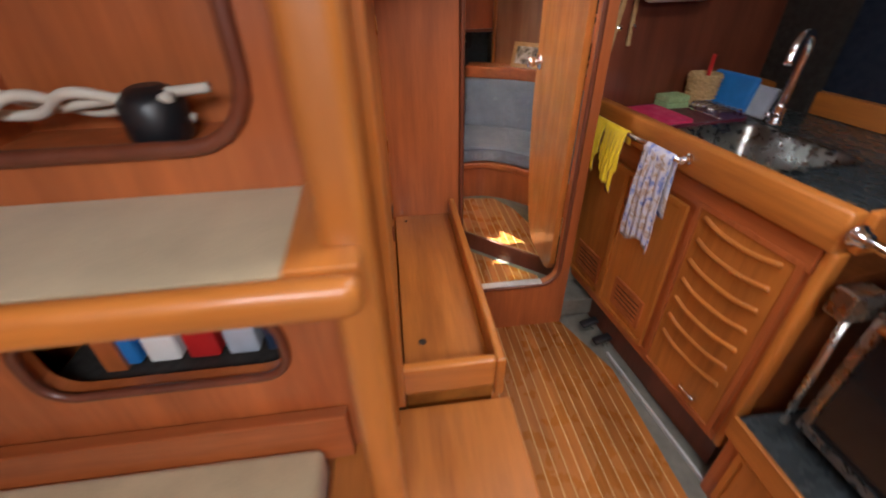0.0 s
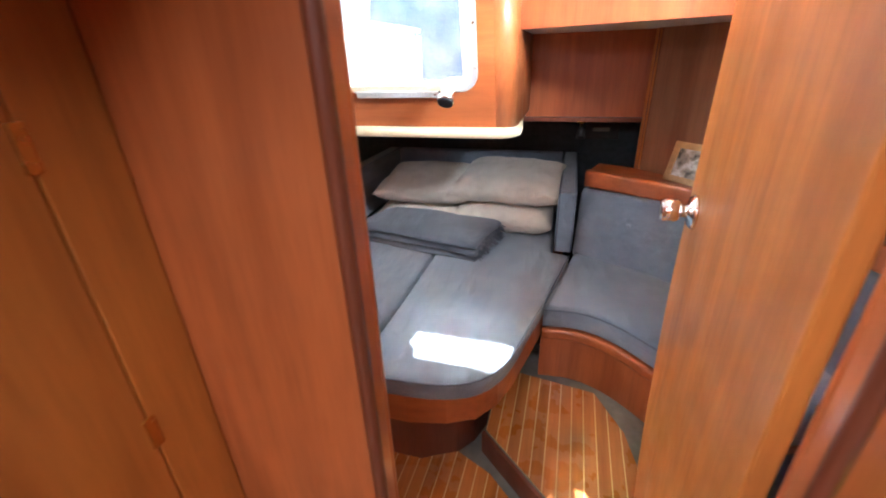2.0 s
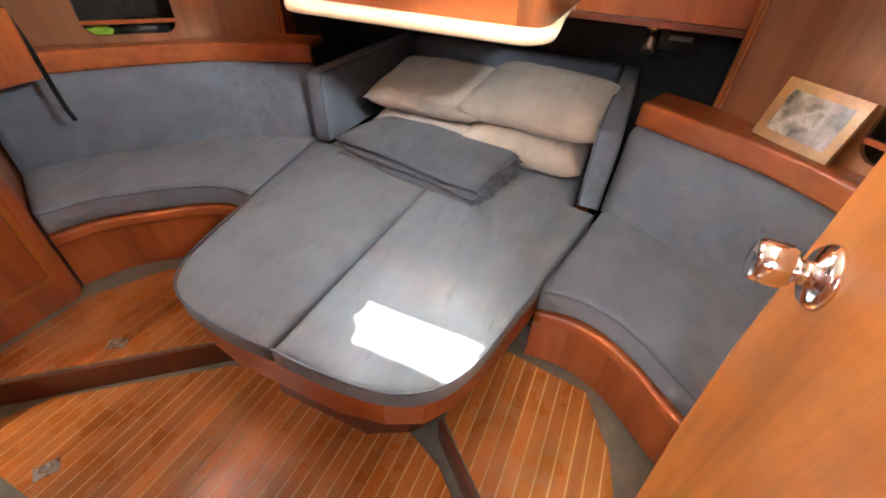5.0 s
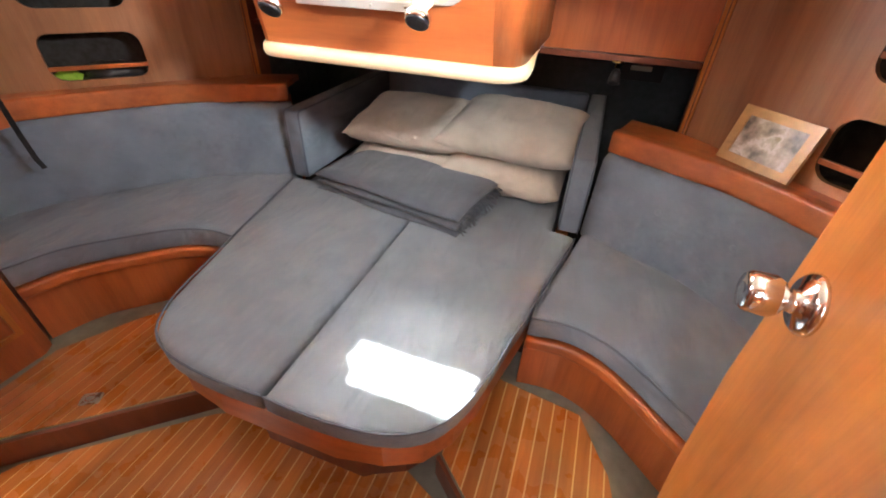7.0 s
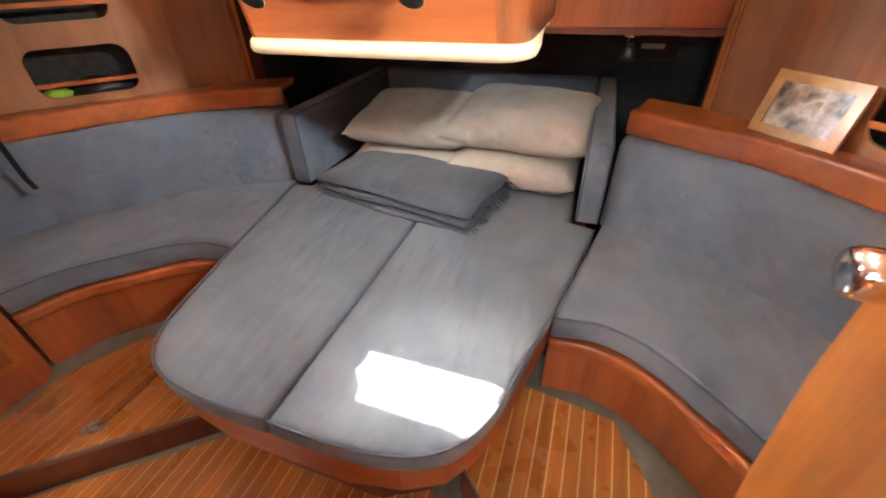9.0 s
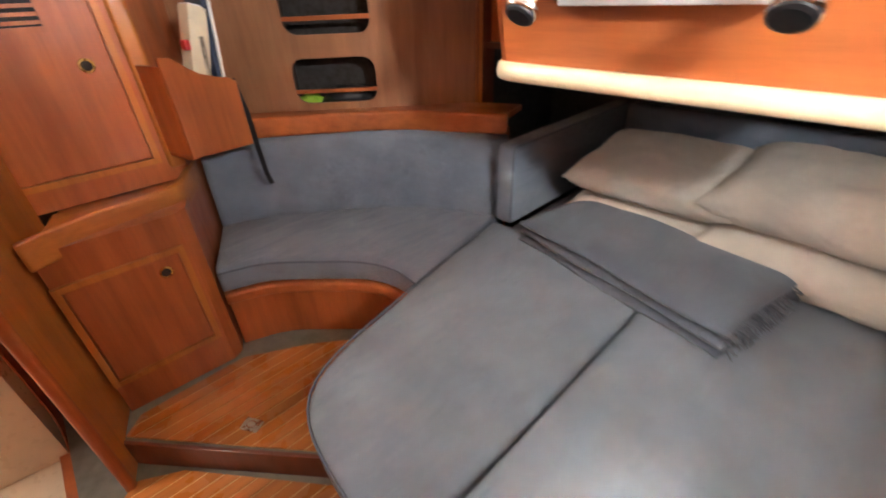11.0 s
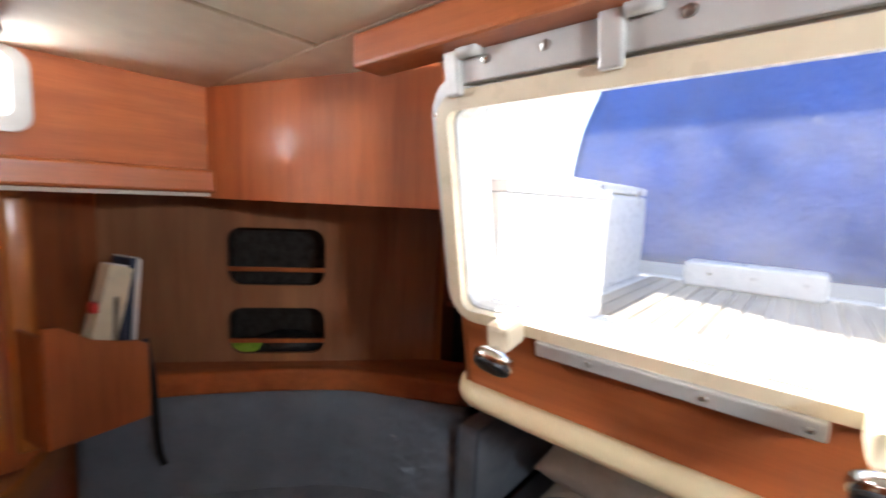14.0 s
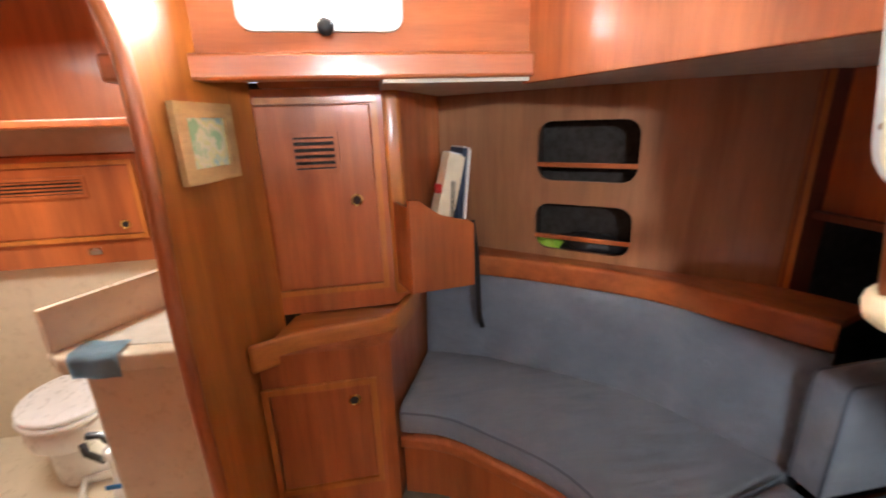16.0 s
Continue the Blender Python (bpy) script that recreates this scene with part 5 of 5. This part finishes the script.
d2 = panel_door("door", gu, GX + 0.011, 1.50, 1.752, 0.02, 0.655, W_GOLD, None, (1.52, 1.69, 0.075, 0.19, 5), "", -1)
for d, y in ((d1, 1.435), (d2, 1.587)):
    part("knob", lathe([(0.021, 0), (0.021, 0.004), (0.016, 0.006), (0.013, 0.003), (0.004, 0.002)], Matrix.Translation((GX + 0.0005, y, 0.545)) @ Matrix.Rotation(radians(-90), 4, "Y"), 20), W_DARK, d, "dark round finger pull", True)
sl = part("slatted_front", box((GX - 0.001, 0.755, 0.0), (GX + 0.0115, 1.085, 0.70), 0.003), W_GOLD, gu, "")
part("moulding", holed(rect(0.733, -0.02, 1.107, 0.72), [rect(0.752, -0.003, 1.088, 0.703)], 0.0, 0.018, Matrix.Translation((GX + 0.0118, 0, 0)) @ PX), W_RED, sl)
for i in range(7):
    z = 0.17 + i * 0.083
    pts = smooth_line([(0.785, z + 0.012), (0.86, z - 0.006), (0.93, z - 0.010), (1.0, z - 0.006), (1.06, z + 0.012)], 20)
    part("slat", tube([(GX - 0.004, p.x, p.y) for p in pts], 0.009, 8), W_GOLDY, sl, "", True)
part("handle", tube([(GX - 0.002, 0.83, 0.045), (GX - 0.016, 0.838, 0.045), (GX - 0.016, 0.892, 0.045), (GX - 0.002, 0.90, 0.045)], 0.006, 8), CHROME, gu, "chrome pull handle", True)

wt = thing("worktop", (1.5, 1.25, 0.78), "dark laminate worktop with a thick teak front edge", "worktop")
SINK = (1.26, 1.02, 1.60, 1.45)
part("slab", holed(rect(GX + 0.03, 0.70, 1.975, 1.775), [round_rect(SINK[0], SINK[1], SINK[2], SINK[3], 0.05)], 0.0, 0.03, Matrix.Translation((0, 0, 0.80)) @ Matrix(((1, 0, 0, 0), (0, 0, 1, 0), (0, 1, 0, 0), (0, 0, 0, 1)))), COUNTER, wt)
part("front_edge", box((GX - 0.022, 0.69, 0.78), (GX + 0.029, 1.775, 0.892), 0.009), W_GOLDY, wt, "thick rounded teak fiddle", True)
part("end_edge", box((GX + 0.0295, 0.672, 0.78), (1.975, 0.699, 0.892), 0.007), W_GOLDX, wt)
part("back_edge", box((1.93, 0.70, 0.831), (1.974, 1.775, 0.92), 0.005), W_GOLDY, wt)
sn = thing("sink", (1.43, 1.24, 0.80), "stainless steel sink let into the worktop", "sink")
bm = bmesh.new()
rs = []
for inset, z in ((-0.018, 0.832), (-0.016, 0.835), (0.004, 0.834), (0.012, 0.825), (0.022, 0.70), (0.05, 0.665)):
    rs.append([bm.verts.new((x, y, z)) for x, y in round_rect(SINK[0] + inset, SINK[1] + inset, SINK[2] - inset, SINK[3] - inset, 0.05)])
for a, b in zip(rs, rs[1:]):
    for j in range(len(a)):
        bm.faces.new((a[j], a[(j + 1) % len(a)], b[(j + 1) % len(a)], b[j]))
bm.faces.new(rs[-1])
bmesh.ops.solidify(bm, geom=bm.faces[:], thickness=0.002)
part("bowl", bm, STEEL, sn, "", True)
part("drain", lathe([(0.03, 0), (0.03, 0.003), (0.01, 0.004)], Matrix.Translation((1.43, 1.24, 0.667)), 18), CHROME, sn)
fc = thing("tap", (1.66, 1.40, 0.83), "chrome swan-neck tap with a lever behind the sink", "tap")
part("base", lathe([(0.028, 0), (0.026, 0.012), (0.02, 0.02), (0.019, 0.07), (0.015, 0.085)], Matrix.Translation((1.66, 1.40, 0.831)), 20), CHROME, fc, "", True)
part("spout", tube([tuple(p) for p in smooth_line([(1.66, 1.40, 0.90), (1.665, 1.395, 1.06), (1.655, 1.385, 1.13), (1.60, 1.36, 1.165), (1.535, 1.335, 1.14), (1.515, 1.325, 1.07)], 32)], 0.014, 12), CHROME, fc, "", True)
part("lever", tube([(1.645, 1.39, 0.87), (1.59, 1.37, 0.885), (1.56, 1.36, 0.89)], 0.009, 8), CHROME, fc, "", True)
solo("drip_tray", prism(round_rect(1.15, 1.47, 1.62, 1.765, 0.03), 0.831, 0.845, 0.004), TRAY, "maroon plastic draining tray on the worktop", "tray")
solo("cutting_board", prism(round_rect(1.16, 1.475, 1.36, 1.72, 0.02), 0.846, 0.856, 0.003), PINK, "bright pink plastic cutting board on the tray", "cutting board")
for k, lb in enumerate(("green scouring sponge on the tray", "green scouring sponge stacked on another")):
    solo("sponge", box((1.37, 1.66, 0.846 + k * 0.026), (1.48, 1.745, 0.871 + k * 0.026), 0.005), GREEN_SP, lb, "sponge", group="sponges")
bk = thing("utensil_basket", (1.56, 1.70, 0.846), "woven utensil basket standing behind the sink", "basket")
part("body", lathe([(0.05, 0), (0.055, 0.01), (0.065, 0.13), (0.06, 0.13), (0.05, 0.012)], Matrix.Translation((1.56, 1.70, 0.846)), 20), WICKER, bk)
for k in range(7):
    z = 0.862 + k * 0.017
    r = 0.057 + 0.0012 * k * 1.1
    part("weave", tube([(1.56 + r * math.cos(a), 1.70 + r * math.sin(a), z + 0.003 * math.sin(a * 8 + k * math.pi)) for a in [j * math.pi / 16 for j in range(32)]], 0.005, 5, True), WICKER, bk)
solo("wooden_spoon", tube([(1.56, 1.69, 0.87), (1.575, 1.70, 1.05)], 0.008, 8), RED_PL, "red-handled brush standing in the basket", "brush")
solo("blue_board", box((1.62, 1.52, 0.846), (1.645, 1.74, 0.985), 0.01, Matrix.Translation((1.63, 1.63, 0.85)) @ Matrix.Rotation(radians(12), 4, "Y") @ Matrix.Translation((-1.63, -1.63, -0.85))), BLUE_PL, "bright blue plastic board leaning behind the sink", "board")
solo("grey_board", box((1.665, 1.46, 0.832), (1.68, 1.68, 0.955), 0.008, Matrix.Translation((1.67, 1.6, 0.84)) @ Matrix.Rotation(radians(18), 4, "Y") @ Matrix.Translation((-1.67, -1.6, -0.84))), GREY_PL, "pale grey board leaning behind the sink", "board")
rk = thing("dish_rack", (1.53, 1.54, 0.846), "small chrome wire dish rack beside the sink", "dish rack")
for k in range(6):
    y = 1.49 + k * 0.03
    part("wire", tube([(1.47, y, 0.849), (1.475, y, 0.875), (1.58, y, 0.875), (1.585, y, 0.849)], 0.004, 6), CHROME, rk, "", True)
part("rail", tube([(1.472, 1.48, 0.849), (1.472, 1.65, 0.849)], 0.004, 6), CHROME, rk)

# towel rail on the galley front with gloves and tea towel
tr = thing("towel_rail", (1.06, 1.45, 0.83), "chrome towel rail on the galley front", "towel rail")
part("bar", tube([(1.048, 1.17, 0.836), (1.048, 1.745, 0.836)], 0.009, 10), CHROME, tr, "", True)
for y in (1.175, 1.74):
    part("bracket", tube([(1.048, y, 0.836), (1.089, y, 0.84)], 0.012, 10), CHROME, tr, "", True)
    part("collar", lathe([(0.018, 0), (0.018, 0.006), (0.012, 0.01)], Matrix.Translation((1.0875, y, 0.84)) @ Matrix.Rotation(radians(-90), 4, "Y"), 14), CHROME, tr)


def draped(name, y0, y1, front, back, mat, label, cat, fingers=False, seed=0):
    """Cloth over the rail: front length and back length, with folds."""
    bm = bmesh.new()
    g = {}
    nu, nv = 30, 28
    for i in range(nu + 1):
        for j in range(nv + 1):
            u, v = i / nu, j / nv
            s = -back + (front + back) * v
            y = y0 + (y1 - y0) * u + 0.008 * math.sin(v * 5 + u * 3 + seed)
            wob = 0.010 * math.sin(u * 17 + seed) * min(1, abs(s) * 8) + 0.006 * noise.noise(Vector((u * 5, v * 5, seed)))
            if abs(s) < 0.02:
                a = s / 0.02 * math.pi / 2
                x, z = 1.048 - 0.013 * math.sin(a), 0.836 + 0.013 * math.cos(a)
            elif s > 0:
                x, z = 1.035 - abs(wob) - 0.02 * u * s, 0.836 - (s - 0.02)
            else:
                x, z = 1.062 + 0.004 * math.sin(u * 12), 0.836 + (s + 0.02)
            if fingers and s > front * 0.62:
                y = y0 + (y1 - y0) * (0.06 + 0.80 * u) + 0.004 * math.sin(v * 9)
            if s > 0:
                z += 0.02 * math.sin(u * 7 + seed) * (s / front) ** 2 + (-0.10 * u * (s / front) if fingers else 0)
            g[i, j] = bm.verts.new((x, y, z))
    for i in range(nu):
        for j in range(nv):
            s = -back + (front + back) * (j + 0.5) / nv
            if fingers and s > front * 0.74 and i % 8 == 7:
                continue
            bm.faces.new((g[i, j], g[i + 1, j], g[i + 1, j + 1], g[i, j + 1]))
    bmesh.ops.delete(bm, geom=[v for v in bm.verts if not v.link_faces], context="VERTS")
    bmesh.ops.solidify(bm, geom=bm.faces[:], thickness=-0.004)
    return solo(name, bm, mat, label, cat, smooth=True)


draped("rubber_glove", 1.715, 1.59, 0.15, 0.06, YELLOW, "yellow rubber glove hung flat over the rail", "glove", True, 1)
draped("rubber_glove", 1.582, 1.45, 0.18, 0.06, YELLOW, "yellow rubber glove with fingers hanging from the rail", "glove", True, 2)
draped("tea_towel", 1.345, 1.185, 0.37, 0.24, TOWEL, "printed blue and white tea towel over the rail", "tea towel", False, 3)

# kitchen roll and tongs on the galley bulkhead
kr = thing("kitchen_roll", (1.26, 1.70, 1.29), "white kitchen roll on a wooden wall holder", "kitchen roll")
part("roll", lathe([(0.02, 0), (0.052, 0.001), (0.054, 0.01), (0.054, 0.235), (0.052, 0.244), (0.02, 0.245)], Matrix.Translation((1.145, 1.705, 1.285)) @ Matrix.Rotation(radians(90), 4, "Y"), 28), PAPER, kr, "", True)
part("holder", box((1.105, 1.68, 1.255), (1.14, 1.779, 1.315), 0.006), W_RED, kr)
part("holder", box((1.395, 1.68, 1.255), (1.43, 1.779, 1.315), 0.006), W_RED, kr)
part("core", lathe([(0.019, -0.002), (0.019, 0.25)], Matrix.Translation((1.142, 1.705, 1.285)) @ Matrix.Rotation(radians(90), 4, "Y"), 14), VOID, kr)
tg = thing("wooden_tongs", (1.1, 1.77, 1.25), "pale wooden tongs hung on the bulkhead", "tongs")
gm = GALLEY @ Matrix.Translation((1.045, 1.78, 0))
part("arm", box((0.10, -0.022, 1.07), (0.122, -0.012, 1.40), 0.003, gm @ Matrix.Translation((0.11, 0, 1.4)) @ Matrix.Rotation(radians(9), 4, "Y") @ Matrix.Translation((-0.11, 0, -1.4))), W_LIGHT, tg)
part("arm", box((0.135, -0.022, 1.09), (0.152, -0.012, 1.38), 0.003, gm), W_LIGHT, tg)
for x in (0.085, 0.15):
    part("hook", lathe([(0.008, 0), (0.006, 0.02), (0.011, 0.026), (0.004, 0.032)], gm @ Matrix.Translation((x, 0, 1.16)) @ Matrix.Rotation(radians(90), 4, "X"), 12), CHROME, tg)
pdl = thing("foot_pump", (1.10, 1.42, PASSAGE_Z), "black foot pump pedals at the foot of the galley unit", "foot pump")
for y in (1.33, 1.45):
    part("pedal", box((1.05, y, -0.175), (1.14, y + 0.045, -0.155), 0.008, Matrix.Translation((1.1, y, -0.165)) @ Matrix.Rotation(radians(-12), 4, "Y") @ Matrix.Translation((-1.1, -y, 0.165))), BLACK, pdl, "", True)
    part("stem", tube([(1.12, y + 0.02, -0.22), (1.12, y + 0.02, -0.172)], 0.008, 8), STEEL, pdl)
solo("trim_floor_strip", box((1.092, 0.0, PASSAGE_Z + 0.001), (1.105, 1.30, PASSAGE_Z + 0.02), 0.004), ALU, kind="structure")

for ob in [gu, wt, sn, fc, bk, rk, tr, kr, pdl] + [o for o in scene.objects if o.name.split(".")[0] in ("drip_tray", "cutting_board", "sponge", "wooden_spoon", "blue_board", "grey_board", "rubber_glove", "tea_towel", "trim_floor_strip")]:
    ob.matrix_basis = GALLEY @ ob.matrix_basis
kr.matrix_basis = Matrix.Translation((0.05, 0.006, 0.015)) @ kr.matrix_basis

# cooker in its recess with a crash bar
ck = thing("cooker", (1.5, 0.35, PASSAGE_Z), "gimballed steel cooker with dark glass door and crash bar", "cooker")
part("body", box((1.24, 0.06, 0.22), (1.9, 0.60, 0.76), 0.01), BLACK, ck)
part("door_frame", holed(rect(0.07, 0.24, 0.59, 0.68), [rect(0.095, 0.265, 0.565, 0.655)], 0.0, 0.016, Matrix.Translation((1.239, 0, 0)) @ PX), STEEL, ck)
part("door_glass", box((1.229, 0.096, 0.266), (1.238, 0.564, 0.654), 0.002), SMOKE, ck)
part("handle", tube([(1.20, 0.10, 0.66), (1.20, 0.56, 0.66)], 0.012, 10), W_GOLDY, ck, "teak oven handle", True)
part("hob", box((1.26, 0.08, 0.761), (1.88, 0.58, 0.785), 0.004), STEEL, ck)
part("gimbal_plate", box((1.15, 0.60, 0.64), (1.24, 0.655, 0.72), 0.006), STEEL, ck)
part("strut", tube([(1.19, 0.60, 0.245), (1.19, 0.62, 0.66)], 0.010, 8), STEEL, ck, "", True)
cbar = part("crash_bar", tube([(1.14, 0.66, 0.85), (1.14, 0.05, 0.85)], 0.013, 12), CHROME, ck, "chrome crash bar", True)
part("bracket", lathe([(0.028, 0), (0.028, 0.008), (0.02, 0.014), (0.018, 0.03)], Matrix.Translation((1.14, 0.671, 0.85)) @ Matrix.Rotation(radians(90), 4, "X"), 20), CHROME, cbar, "", True)
cl = thing("cooker_locker", (1.5, 0.3, PASSAGE_Z), "low teak locker with a dark slab under the cooker", "locker")
part("body", box((1.13, 0.0, PASSAGE_Z), (1.9, 0.66, 0.15), 0.004), W_RED, cl)
part("slab", box((1.125, 0.0, 0.151), (1.9, 0.67, 0.175), 0.004), COUNTER, cl)
part("edge", box((1.108, 0.0, 0.10), (1.124, 0.67, 0.19), 0.004), W_GOLDY, cl)
panel_door("door", cl, 1.13, 0.12, 0.58, -0.15, 0.07, W_GOLD, None, None, "", -1)

# ---------------------------------------------------------------- planked soles, laid last
def clip_strip(poly, x0, x1):
    """Part of a convex outline between x0 and x1."""
    for sign, lim in ((1, x0), (-1, x1)):
        out = []
        for (ax, ay), (bx, by) in zip(poly, poly[1:] + poly[:1]):
            ia, ib = sign * (ax - lim) >= 0, sign * (bx - lim) >= 0
            if ia:
                out.append((ax, ay))
            if ia != ib:
                t = (lim - ax) / (bx - ax)
                out.append((lim, ay + (by - ay) * t))
        poly = out
        if len(poly) < 3:
            return None
    return poly


def planked(parent, poly, z, pitch=0.044, seam=0.005):
    part("holly_bed", prism(poly, z + 0.0005, z + 0.004), W_HOLLY, parent, "pale holly strips between planks")
    x = min(p[0] for p in poly)
    end = max(p[0] for p in poly)
    while x < end:
        q = clip_strip(poly, x + seam / 2, min(end, x + pitch - seam / 2))
        if q:
            part("plank", prism(q, z + 0.004, z + 0.0055), W_PLANK, parent)
        x += pitch


planked(floor_passage, [(0.365, -1.2), (1.06, -1.2), (1.06, 1.20), (0.93, 1.55), (0.365, 1.56)], PASSAGE_Z)
planked(floor_cabin, [(-0.86, 1.84), (-0.93, 1.72), (-0.86, 1.62), (0.80, 1.62), (0.88, 1.80), (0.44, 2.20), (0.0, 2.40), (-0.42, 2.20)], SOLE_Z)
planked(platform_port, [(-1.03, 1.745), (-0.405, 2.275), (-0.44, 2.62), (-0.80, 2.60), (-0.97, 2.38), (-1.10, 2.15), (-1.09, 1.80)], 0.0)
planked(platform_starboard, [(1.01, 1.76), (0.96, 2.16), (0.90, 2.42), (0.80, 2.60), (0.405, 2.66), (0.405, 2.305)], 0.0)
